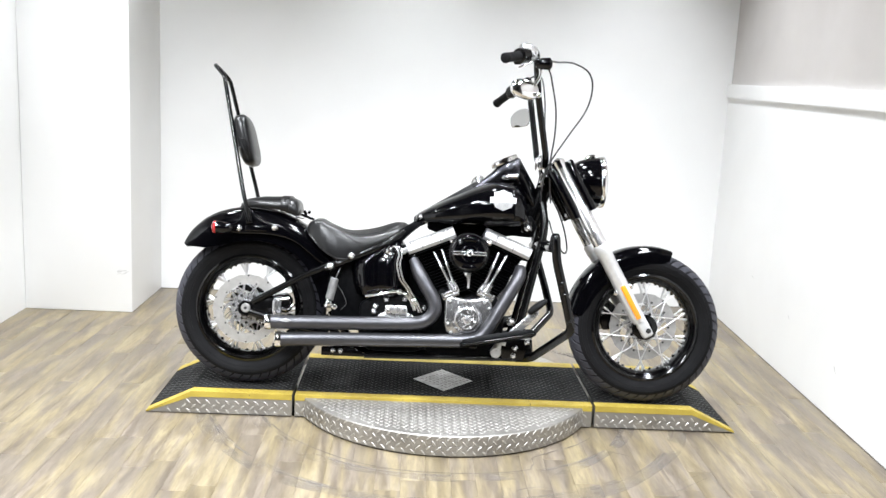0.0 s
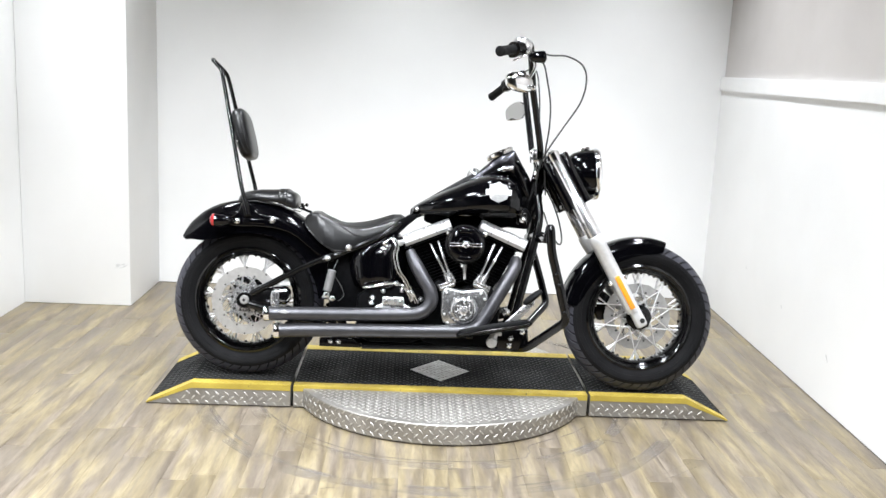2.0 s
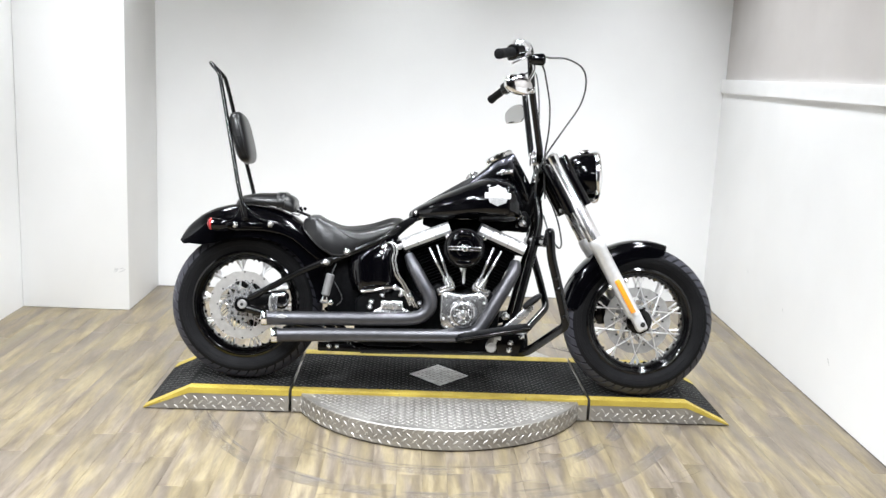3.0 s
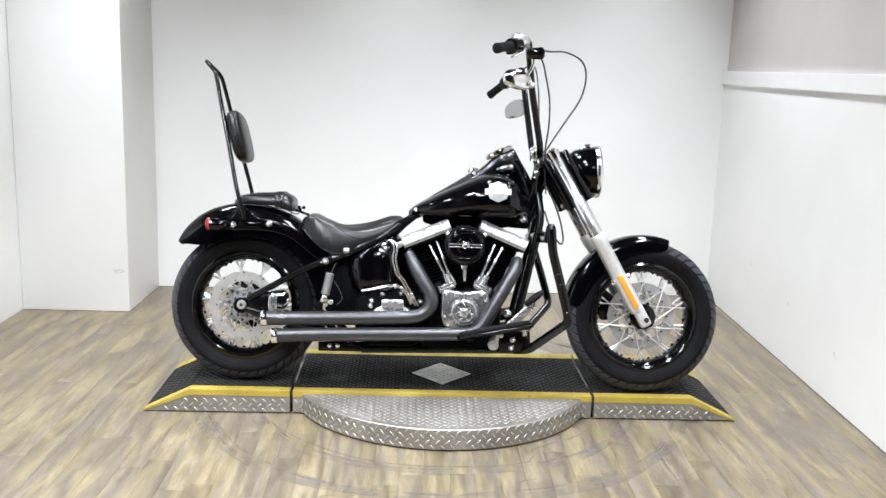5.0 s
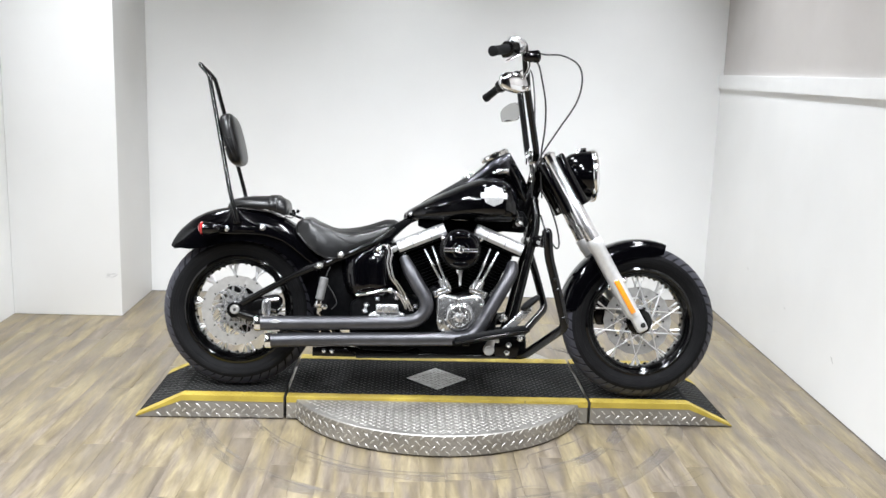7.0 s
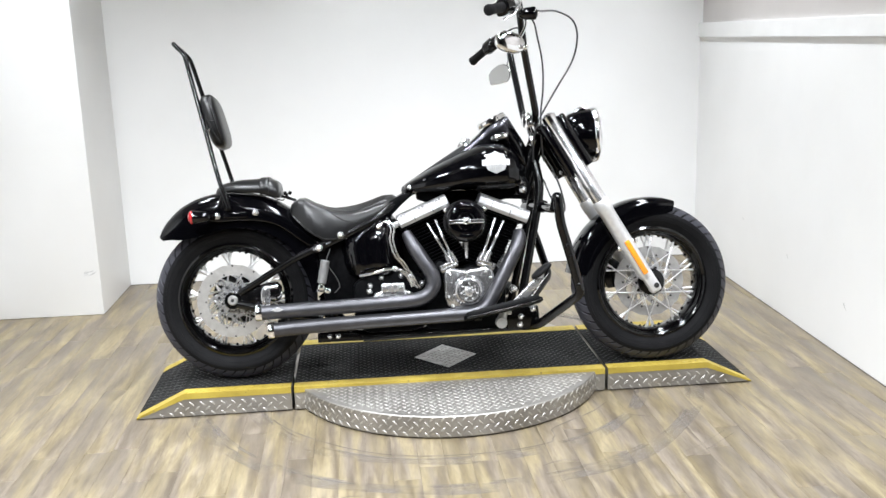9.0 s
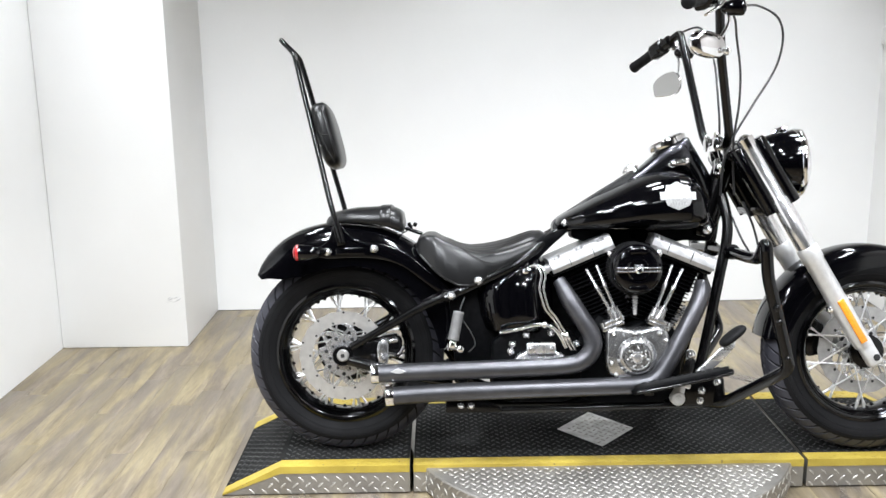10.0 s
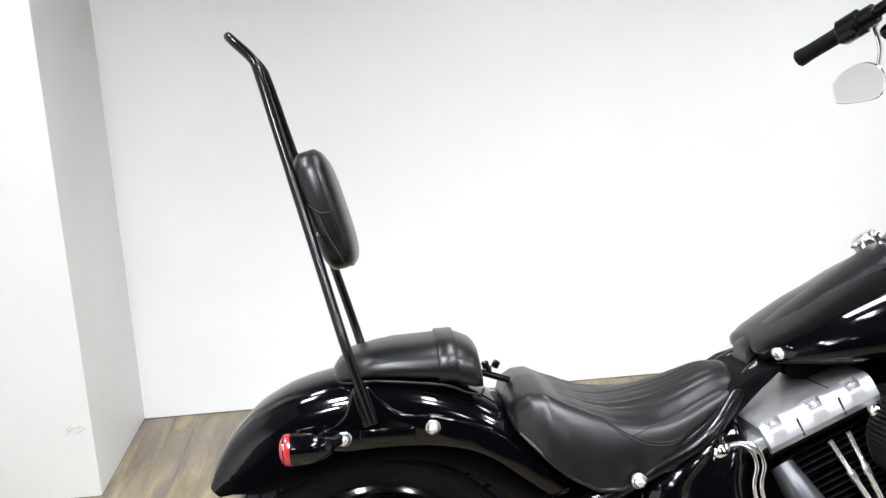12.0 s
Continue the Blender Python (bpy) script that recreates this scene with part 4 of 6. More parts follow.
for s in (-1, 1):
    bm = B()
    cushion(bm, pose(0.232, s * 0.068, 0.902, 0, -14, 0), (0.036, 0.010, 0.012), 2.6, 20, 9)
    for dx in (-0.016, 0.0, 0.016):
        ball(bm, (0.232 + dx, s * 0.077, 0.903 + dx * 0.25), 0.006, 8)
    part("console_trim", bm, CHROME, console, "small chrome switch plate", 60)
bm = B()
nrm = V(-0.42, 0.2, 0.85).normalized()
cc = V(0.104, 0.042, 0.884)
lathe(bm, [(0, 0.018), (0.018, 0.017), (0.0235, 0.013), (0.025, 0.006), (0.025, -0.024)], cc, nrm, 28)
for k in range(14):
    a = 2 * math.pi * k / 14
    u = nrm.orthogonal().normalized()
    w = nrm.cross(u)
    ball(bm, cc + 0.025 * (math.cos(a) * u + math.sin(a) * w) + 0.006 * nrm, 0.0038, 6)
part("fuel_cap", bm, CHROME, tank, "chrome fuel cap", 50)
bm = B()
strip = curve([(-0.158, 0, 0.712), (-0.148, 0, 0.725), (-0.10, 0, 0.757), (-0.03, 0, 0.801), (0.05, 0, 0.850), (0.10, 0, 0.881)], 6)
loft(bm, [[p + V(0, -0.034, -0.022), p + V(0, 0.034, -0.022), p + V(0, 0.030, 0.0), p + V(0, 0.015, 0.004), p + V(0, -0.015, 0.004), p + V(0, -0.030, 0.0)] for p in strip])
part("tank_strip", bm, LEATHER, tank, "black leather tank strip", 50)


# ---- frame ----
bm = B()
for s in (-1, 1):
    rail = rounded([(0.37, s * 0.05, 0.80), (0.385, s * 0.085, 0.70), (0.285, s * 0.115, 0.26), (0.255, s * 0.12, 0.168), (-0.40, s * 0.125, 0.163), (-0.50, s * 0.13, 0.30)], 0.07)
    sweep(bm, rail, 0.0165, 14)
    sweep(bm, rounded([(0.30, s * 0.03, 0.745), (-0.07, s * 0.04, 0.722), (-0.15, s * 0.05, 0.690), (-0.205, s * 0.09, 0.648), (-0.25, s * 0.136, 0.614), (-0.30, s * 0.150, 0.585), (-0.50, s * 0.158, 0.494)], 0.06), 0.0142, 14)
cyl(bm, (0.33, 0, 0.72), (0.405, 0, 0.93), 0.034, seg=24)
box(bm, (0.34, 0, 0.76), (0.09, 0.05, 0.11), (0, 20, 0), 0.012)
cyl(bm, (0.25, -0.12, 0.168), (0.25, 0.12, 0.168), 0.014)
cyl(bm, (0.37, -0.1, 0.628), (0.37, 0.1, 0.628), 0.013)
frame_ob = part("frame", bm, FRAME, bike, "gloss black tubular frame", 60)
# added black plate that keeps the gap between seat and tank dark
bm = B()
plate(bm, [(-0.33, 0.56), (-0.26, 0.640), (-0.17, 0.690), (-0.125, 0.702), (-0.120, 0.690), (-0.165, 0.652), (-0.205, 0.612), (-0.225, 0.570), (-0.26, 0.540)], -0.095, 0.095, 0.006)
part("seat_gusset", bm, WRINKLE, frame_ob, "black filler plate under the seat nose", 40)
for x, y, z in ((-0.480, -0.188, 0.506), (-0.398, -0.188, 0.551)):
    bolt(frame_ob, x, y, z, 0.0105)
    bm = B()
    cyl(bm, (x, y + 0.03, z), (x, y + 0.008, z), 0.013)
    part("boss", bm, FRAME, frame_ob, smooth=50)
bm = B()
plate(bm, [(-0.50, 0.150), (-0.50, 0.185), (-0.40, 0.192), (-0.36, 0.180), (-0.33, 0.160), (-0.33, 0.150)], -0.192, -0.175, 0.003)
part("exhaust_bracket", bm, FRAME, frame_ob, smooth=40)
for x in (-0.455, -0.424):
    bolt(frame_ob, x, -0.194, 0.172, 0.0085)
bm = B()
sweep(bm, [V(-0.33, -0.178, 0.155), V(0.28, -0.17, 0.166)], 0.011, 10)
part("lower_rail", bm, FRAME, frame_ob, smooth=60)

for s in (1, -1):
    bm = B()
    sweep(bm, [V(-0.455, s * 0.158, 0.521), V(-0.585, s * 0.15, 0.462), V(-0.79, s * 0.132, 0.345)], [0.0138, 0.0134, 0.013], 14)
    sweep(bm, [V(-0.80, s * 0.13, 0.305), V(-0.66, s * 0.14, 0.268), V(-0.48, s * 0.14, 0.235)], 0.017, 12)
    lathe(bm, [(0, 0.014), (0.030, 0.014), (0.033, 0.008), (0.033, -0.012), (0, -0.012)], (-0.8175, s * 0.126, 0.318), (0, s, 0), 30)
    plate(bm, [(-0.80, 0.35), (-0.74, 0.372), (-0.70, 0.36), (-0.70, 0.30), (-0.76, 0.283), (-0.81, 0.29)], s * 0.134, s * 0.12, 0.003)
    swing = part("swingarm", bm, FRAME, bike, "gloss black swingarm", 50)
bm = B()
lathe(bm, [(0.0065, 0.010), (0.015, 0.010), (0.0185, 0.006), (0.0195, 0.0), (0.0195, -0.006)], (-0.8165, -0.139, 0.320), (0, -1, 0), 24)
lathe(bm, [(0, 0.004), (0.0067, 0.004), (0.0067, 0.010)], (-0.8165, -0.139, 0.320), (0, -1, 0), 12)
axle_nut = part("axle_nut", bm, DARKSTEEL, swing, "bright axle nut", 40)
# a dark hexagon paints the shade inside the hollow nut
bm = B()
cyl(bm, (-0.8165, -0.1455, 0.320), (-0.8165, -0.1478, 0.320), 0.0082, seg=6)
part("hex_socket", bm, GAP, axle_nut, "flat dark hexagon in place of the socket's shade", 20)
bm = B()
plate(bm, [(-0.745, 0.372), (-0.655, 0.382), (-0.635, 0.36), (-0.640, 0.31), (-0.73, 0.298), (-0.752, 0.33)], -0.128, -0.066, 0.008)
caliper = part("rear_caliper", bm, FRAME, swing, "black rear brake caliper", 40)
bm = B()
oval = [(-0.693 + 0.0215 * math.cos(a) * (1 - 0.2 * math.cos(2 * a)) + 0.003 * math.sin(a) ** 2, 0.330 + 0.037 * math.sin(a)) for a in (2 * math.pi * k / 28 for k in range(28))]
plate(bm, oval, -0.1385, -0.127, 0.0015)
part("caliper_plate", bm, POLISHED, caliper, "polished oval caliper plate", 40)
bm = B()
plate(bm, [(-0.693 + (x + 0.693) * 0.72, 0.330 + (z - 0.330) * 0.80) for x, z in oval], -0.1400, -0.1380, 0.0006)
for k in range(4):
    box(bm, (-0.693, -0.1402, 0.312 + 0.012 * k), (0.018, 0.0016, 0.003))
part("caliper_inlay", bm, CAM, caliper, "grey caliper inlay", 30)
bm = B()
cyl(bm, (-0.675, -0.122, 0.36), (-0.648, -0.122, 0.364), 0.009)
cyl(bm, (-0.675, -0.122, 0.322), (-0.655, -0.122, 0.318), 0.009)
sweep(bm, curve([(-0.655, -0.122, 0.318), (-0.64, -0.125, 0.325), (-0.63, -0.12, 0.345)], 5), 0.005, 8)
part("caliper_pin", bm, CHROME, caliper, smooth=50)

# passenger peg, folded up
bm = B()
p0, p1 = V(-0.458, -0.203, 0.460), V(-0.476, -0.205, 0.374)
sweep(bm, [p0 + (p1 - p0) * (k / 40) for k in range(41)], [0.0168 - 0.0011 * (k % 2) if 0 < k < 40 else 0.014 for k in range(41)], 16)
peg = part("passenger_peg", bm, vary(material("grey_peg_rubber", (0.2, 0.2, 0.2), 0.5), 50, (0.10, 0.10, 0.10), (0.15, 0.15, 0.15)), bike, "grey rubber passenger peg folded up", 40)
bm = B()
box(bm, (-0.478, -0.203, 0.360), (0.022, 0.022, 0.026), (0, 12, 0), 0.006)
cyl(bm, (-0.49, -0.2, 0.352), (-0.45, -0.17, 0.345), 0.010)
lathe(bm, [(0, 0.008), (0.008, 0.008), (0.012, 0.004), (0.012, -0.02)], (-0.455, -0.196, 0.345), (0, -1, 0), 16)
part("peg_mount", bm, CHROME, peg, "chrome peg mount", 50)

# ---- exhaust ----
bm = B()
up = curve([(-0.705, -0.216, 0.277), (-0.60, -0.213, 0.279), (-0.40, -0.208, 0.284), (-0.24, -0.207, 0.289), (-0.140, -0.206, 0.294), (-0.088, -0.205, 0.308), (-0.058, -0.203, 0.345), (-0.062, -0.198, 0.390), (-0.092, -0.188, 0.440), (-0.128, -0.17, 0.500), (-0.150, -0.145, 0.545)], 6)
sweep(bm, up, [0.0275] * (len(up) - 8) + [0.0270, 0.026, 0.025, 0.024, 0.022, 0.021, 0.02, 0.02], 22)
part("upper_exhaust", bm, SATIN, bike, "satin black upper exhaust pipe", 60)
bm = B()
lo = curve([(-0.662, -0.222, 0.210), (-0.50, -0.216, 0.218), (-0.25, -0.214, 0.225), (0.0, -0.214, 0.232), (0.085, -0.212, 0.237), (0.130, -0.210, 0.252), (0.162, -0.207, 0.292), (0.20, -0.20, 0.358), (0.245, -0.185, 0.437), (0.278, -0.160, 0.500), (0.282, -0.14, 0.535)], 6)
sweep(bm, lo, [0.0268] * (len(lo) - 6) + [0.026, 0.025, 0.024, 0.022, 0.021, 0.02], 22)
part("lower_exhaust", bm, SATIN, bike, "satin black lower exhaust pipe", 60)
for x, z, dz in ((-0.705, 0.277, 0.003), (-0.662, 0.210, 0.005)):
    bm = B()
    ax = V(-1, 0, -dz * 7).normalized()
    lathe(bm, [(0.024, -0.006), (0.0295, -0.006), (0.0305, 0.0), (0.0305, 0.014), (0.0295, 0.017), (0.0255, 0.017), (0.024, 0.012), (0.021, -0.05), (0, -0.05)], (x, -0.216 if z > 0.25 else -0.222, z), ax, 32)
    part("exhaust_tip", bm, CHROME, bike, "chrome exhaust tip", 50)
bm = B()
sh = [(-0.024, 0), (-0.012, 0.005), (0, 0.010), (0.012, 0.005), (0.024, 0), (0.012, -0.005), (0, -0.010), (-0.012, -0.005)]
loft(bm, [[V(-0.640 + x, -0.2435 + 0.006 * abs(z / 0.010), 0.287 + z) for x, z in sh], [V(-0.640 + x * 0.9, -0.2450 + 0.006 * abs(z / 0.010), 0.287 + z * 0.9) for x, z in sh]])
part("exhaust_badge", bm, BADGE, bike, "small silver exhaust badge", 20)

# ---- engine ----
bm = B()
plate(bm, [(-0.09, 0.18), (-0.10, 0.36), (-0.03, 0.44), (0.06, 0.40), (0.16, 0.44), (0.23, 0.36), (0.22, 0.2), (0.16, 0.16), (-0.04, 0.16)], -0.14, 0.12, 0.012)
engine = part("crankcase", bm, WRINKLE, bike, "black crankcase", 40)
CR = V(0.072, 0, 0.262)


def cylinder(s):
    """One cylinder with head and rocker box; s is -1 for the rear, 1 for the front."""
    ax = V(s * math.sin(radians(22.5)), 0, math.cos(radians(22.5)))
    perp = V(math.cos(radians(22.5)), 0, -s * math.sin(radians(22.5)))
    turn = s * 22.5
    bm = B()
    cyl(bm, CR + ax * 0.10, CR + ax * 0.37, 0.070, seg=28)
    box(bm, CR + ax * 0.262, (0.158, 0.15, 0.212), (0, turn, 0), 0.01)
    box(bm, CR + ax * 0.33, (0.171, 0.17, 0.085), (0, turn, 0), 0.005)
    c = part("cylinder", bm, WRINKLE, bike, "black finned cylinder", 30)
    for big in (False, True):
        bm = B()
        box(bm, (0, 0, 0), ((0.176 if big else 0.164), (0.222 if big else 0.196), 0.0042), (0, 0, 0), 0.0018, 1)
        first = None
        for k in range(11, 17) if big else range(11):
            m = Matrix.Translation(CR + ax * (0.155 + k * 0.0128)) @ pose(0, 0, 0, 0, turn, 0)
            first = twin(first, m, c) and first if first else part("fin", bm, WRINKLE, c, smooth=30, at=m)
    bm = B()
    mid = perp * (-0.009 if s < 0 else 0.004)
    box(bm, CR + ax * 0.372 + mid + V(0, -0.022, 0), (0.206, 0.25, 0.018), (0, turn, 0), 0.006)
    box(bm, CR + ax * 0.381 + mid + V(0, -0.022, 0), (0.214, 0.258, 0.007), (0, turn, 0), 0.003)
    rk = part("rocker_box", bm, WRINKLE, c, "black rocker box base", 40)
    bm = B()
    # cover with a sloping near face, notched along its upper edge where the bolts sit
    full = [(-0.150, -0.012), (-0.157, 0.000), (-0.153, 0.022), (-0.146, 0.032), (-0.137, 0.036), (-0.128, 0.0362), (0.05, 0.036), (0.08, 0.028), (0.09, 0.0)]
    cut = [(-0.150, -0.012), (-0.157, 0.000), (-0.1540, 0.017), (-0.1518, 0.0238), (-0.147, 0.0252), (-0.1285, 0.0258), (0.05, 0.036), (0.08, 0.028), (0.09, 0.0)]
    cut[6:6] = [(-0.128, 0.0362)]
    full[6:6] = [(-0.127, 0.0362)]
    half, lo, hi = 0.098, (-1.08 if s < 0 else -1.0), (1.09 if s > 0 else 1.0)
    m = Matrix(((perp.x, 0, ax.x, 0), (0, 1, 0, 0), (perp.z, 0, ax.z, 0), (0, 0, 0, 1)))
    o = CR + ax * 0.384
    notches = (-0.080, -0.006, 0.064)
    stations = [(lo * half, 0, 0.97), (lo * half + 0.002, 0, 1)]
    for u in notches:
        stations += [(u - 0.0135, 0, 1), (u - 0.0115, 1, 1), (u + 0.0115, 1, 1), (u + 0.0135, 0, 1)]
    stations += [(hi * half - 0.002, 0, 1), (hi * half, 0, 0.97)]
    tmp = B()
    loft(tmp, [[V(x, y * f, z * f) for y, z in (cut if c_ else full)] for x, c_, f in stations])
    join(bm, tmp, Matrix.Translation(o) @ m)
    if s < 0:
        box(bm, o - perp * 0.114 + ax * 0.008 + V(0, -0.118, 0), (0.034, 0.06, 0.024), (0, turn, 0), 0.006)
    part("rocker_cover", bm, ROCKER, rk, "silver rocker cover", 35)
    for u in notches:
        q = o + perp * u + ax * 0.0250 + V(0, -0.138, 0)
        bm = B()
        lathe(bm, [(0, 0.008), (0.0045, 0.0078), (0.0068, 0.005), (0.0072, -0.002)], q, V(ax.x, -0.25, ax.z), 14)
        part("bolt", bm, ROCKER, rk, smooth=50)
    # dark strips paint the shade of the grooves
    for u in (-0.044, 0.032):
        bm = B()
        box(bm, o + perp * u + ax * 0.010 + V(0, -0.1553, 0), (0.0026, 0.003, 0.032), (0, turn, 0))
        if u > 0:
            box(bm, o + perp * u + ax * 0.0358 + V(0, -0.05, 0), (0.0026, 0.165, 0.0014), (0, turn, 0))
        part("cover_groove", bm, GAP, rk, smooth=0)
    return c


rear_cyl, front_cyl = cylinder(-1), cylinder(1)
PUSH = [((-0.069, 0.580), (0.008, 0.440)), ((-0.038, 0.592), (0.020, 0.444)), ((0.192, 0.590), (0.131, 0.440)), ((0.224, 0.578), (0.150, 0.440))]
for (xa, za), (xb, zb) in PUSH:
    a, b = V(xa, -0.150, za), V(xb, -0.176, zb)
    bm = B()
    sweep(bm, [a, a.lerp(b, 0.34), a.lerp(b, 0.36), a.lerp(b, 0.46), a.lerp(b, 0.48), b], [0.0044, 0.0044, 0.0066, 0.0066, 0.0054, 0.0054], 12)
    part("pushrod_tube", bm, POLISHED, bike, "chrome pushrod tube", 45)
for x, z, t, rods in ((0.006, 0.418, -23, PUSH[:2]), (0.143, 0.418, 23, PUSH[2:])):
    bm = B()
    box(bm, (x, -0.168, z - 0.008), (0.070, 0.056, 0.014), (0, t, 0), 0.004)
    box(bm, (x, -0.168, z + 0.006), (0.058, 0.048, 0.016), (0, t, 0), 0.006)
    for k in (-1, 1):
        ca, sa = math.cos(radians(t)), math.sin(radians(t))
        cyl(bm, (x + k * 0.032 * ca, -0.192, z - k * 0.032 * sa - 0.002), (x + k * 0.032 * ca + 0.016 * sa, -0.192, z - k * 0.032 * sa + 0.014 * ca), 0.0058, seg=10)
    for (xa, za), (xb, zb) in rods:
        a, b = V(xa, -0.150, za), V(xb, -0.176, zb)
        d = (a - b).normalized()
        sweep(bm, [b - d * 0.012, b + d * 0.006, b + d * 0.008, b + d * 0.020, b + d * 0.022, b + d * 0.026], [0.0150, 0.0150, 0.0125, 0.0125, 0.0145, 0.0110], 18)
    part("lifter_block", bm, CAM, engine, "chrome lifter block", 40)
bm = B()
plate(bm, [(-0.016, 0.395), (0.006, 0.410), (0.060, 0.400), (0.085, 0.400), (0.140, 0.410), (0.166, 0.398), (0.174, 0.372), (0.163, 0.285), (0.135, 0.255), (0.02, 0.250), (-0.008, 0.265), (-0.017, 0.30)], -0.207, -0.13, 0.010, 3)
cam_cover = part("cam_cover", bm, CAM, engine, "polished cam cover", 40)
bm = B()
lathe(bm, [(0.066, -0.016), (0.060, -0.002), (0.053, 0.004), (0.048, 0.011), (0.043, 0.012), (0.040, 0.009)], (0.074, -0.21, 0.320), (0, -1, 0), 48)
part("cover_ring", bm, CAM, cam_cover, "polished ring", 50)
bm = B()
lathe(bm, [(0, 0.010), (0.02, 0.0100), (0.034, 0.0095), (0.037, 0.0135), (0.0395, 0.0135), (0.041, 0.008), (0.041, 0.0)], (0.074, -0.214, 0.320), (0, -1, 0), 40)
badge = part("timer_cover", bm, CAM, cam_cover, "round chrome timer cover with a raised motif", 40)
bm = B()
for dx, w in ((0, 0.050), (0, 0.030)):
    box(bm, (0.074, -0.2245, 0.322 + (0.050 - w) * 0.5), (w, 0.003, 0.010), bevel=0.0015)
ball(bm, (0.074, -0.2235, 0.318), 0.015, 14, (1.1, 0.25, 1.2))
for k in range(7):
    a = radians(90 + 360 * k / 7)
    ball(bm, (0.074 + 0.030 * math.cos(a), -0.2245, 0.320 + 0.030 * math.sin(a)), 0.0034, 8)
for a in (52, 128, -52, -128):
    box(bm, (0.074 + 0.050 * math.cos(radians(a)), -0.2165, 0.320 + 0.050 * math.sin(radians(a))), (0.012, 0.005, 0.005), (0, -a, 0), 0.0015)
rng = random.Random(8)
for k in range(22):
    a, q = rng.uniform(0, 6.28), 0.026 * math.sqrt(rng.random())
    box(bm, (0.074 + q * math.cos(a), -0.2242, 0.320 + q * math.sin(a)), (rng.uniform(0.003, 0.008), 0.004, rng.uniform(0.002, 0.004)), (0, rng.uniform(-60, 60), 0), 0.0008, 1)
part("timer_motif", bm, ALLOY, badge, smooth=50)
for x, z in ((0.004, 0.388), (0.068, 0.39), (0.142, 0.39), (0.160, 0.368), (-0.003, 0.30), (0.012, 0.265), (0.128, 0.268), (0.158, 0.32)):
    bolt(cam_cover, x, -0.208, z, 0.0062, mat=ALLOY)
# air cleaner
AC = V(0.070, 0, 0.584)
bm = B()
n = 60
rings = []
for y, g in ((-0.152, 0), (-0.156, 1), (-0.216, 1), (-0.219, 0)):
    rings.append([V(AC.x + (0.074 if (k % 2 and g) else 0.0795) * math.cos(2 * math.pi * k / (2 * n)), y, AC.z + (0.074 if (k % 2 and g) else 0.0795) * math.sin(2 * math.pi * k / (2 * n))) for k in range(2 * n)])
loft(bm, rings)
filt = part("air_filter", bm, GRIP, bike, "black pleated air filter", 20)
bm = B()
lathe(bm, [(0, 0.046), (0.030, 0.046), (0.034, 0.042), (0.058, 0.041), (0.067, 0.037), (0.0725, 0.028), (0.074, 0.0), (0.0, 0.0)], (AC.x, -0.216, AC.z), (0, -1, 0), 48)
part("air_cleaner_cover", bm, PAINT, filt, "gloss black round air cleaner cover", 40)
for t in (1, -1):
    bm = B()
    arc = [(AC.x + r * math.cos(a), AC.z + t * r * math.sin(a)) for r, a in ((0.064, 1.05), (0.066, 1.57), (0.064, 2.09), (0.050, 2.0), (0.048, 1.57), (0.050, 1.14))]
    plate(bm, arc, -0.2625, -0.252, 0.002)
    part("cover_step", bm, PAINT, filt, smooth=40)
bm = B()
for dz in (-0.0052, 0.0052):
    box(bm, (AC.x, -0.2615, AC.z + dz), (0.130, 0.008, 0.0058), bevel=0.0018)
box(bm, (AC.x, -0.2625, AC.z + 0.011), (0.026, 0.006, 0.010), bevel=0.003)
cross = part("cover_bar", bm, material("dark_anodised_bar", (0.34, 0.34, 0.35), 0.24, 0.95), filt, "dark anodised cross bar", 40)
bm = B()
lathe(bm, [(0, 0.010), (0.006, 0.0098), (0.009, 0.006), (0.0115, 0.004), (0.0115, -0.004)], (AC.x, -0.264, AC.z), (0, -1, 0), 24)
part("cover_screw", bm, CHROME, cross, "chrome centre screw", 40)
for x, z in ((0.006, 0.626), (0.150, 0.627)):
    bm = B()
    ball(bm, (x, -0.155, z), 0.014, 12)
    cyl(bm, (x, -0.15, z), (x, -0.10, z), 0.010)
    part("breather_bolt", bm, CHROME, bike, "chrome breather bolt", 60)
bm = B()
for k in range(8):
    lathe(bm, [(0.004, -0.004), (0.0115 - 0.0008 * k, 0), (0.004, 0.004)], (0.074, -0.178, 0.502 - 0.008 * k), (0, 0, 1), 12)
part("vent_hose", bm, SILVER, bike, "ribbed bright vent hose", 50)
bm = B()
for k in range(9):
    box(bm, V(0.249 - 0.0058 * k, -0.09, 0.452 - 0.0075 * k), (0.027, 0.03, 0.0042), (0, 24, 0), 0.001, 1)
cyl(bm, (0.250, -0.085, 0.455), (0.203, -0.085, 0.392), 0.006)
part("regulator_fins", bm, ALLOY, bike, "finned bright casting on the engine", 30)

# added dark mass for backbone and tank underside, closing the gap above the engine
bm = B()
plate(bm, [(-0.10, 0.672), (-0.10, 0.705), (-0.06, 0.720), (0.10, 0.735), (0.33, 0.745), (0.355, 0.70), (0.335, 0.655), (0.25, 0.66), (0.16, 0.64), (-0.01, 0.642), (-0.07, 0.662)], -0.05, 0.05, 0.008)
part("backbone", bm, WRINKLE, frame_ob, "black filler for the backbone and parts under the tank", 40)
# added black block, darkens the gap behind the rear cylinder
bm = B()
plate(bm, [(-0.20, 0.38), (-0.20, 0.55), (-0.13, 0.56), (-0.06, 0.50), (-0.04, 0.40)], -0.05, 0.07, 0.008)
part("starter_cover", bm, WRINKLE, bike, "black filler block behind the rear cylinder", 40)

# transmission
bm = B()
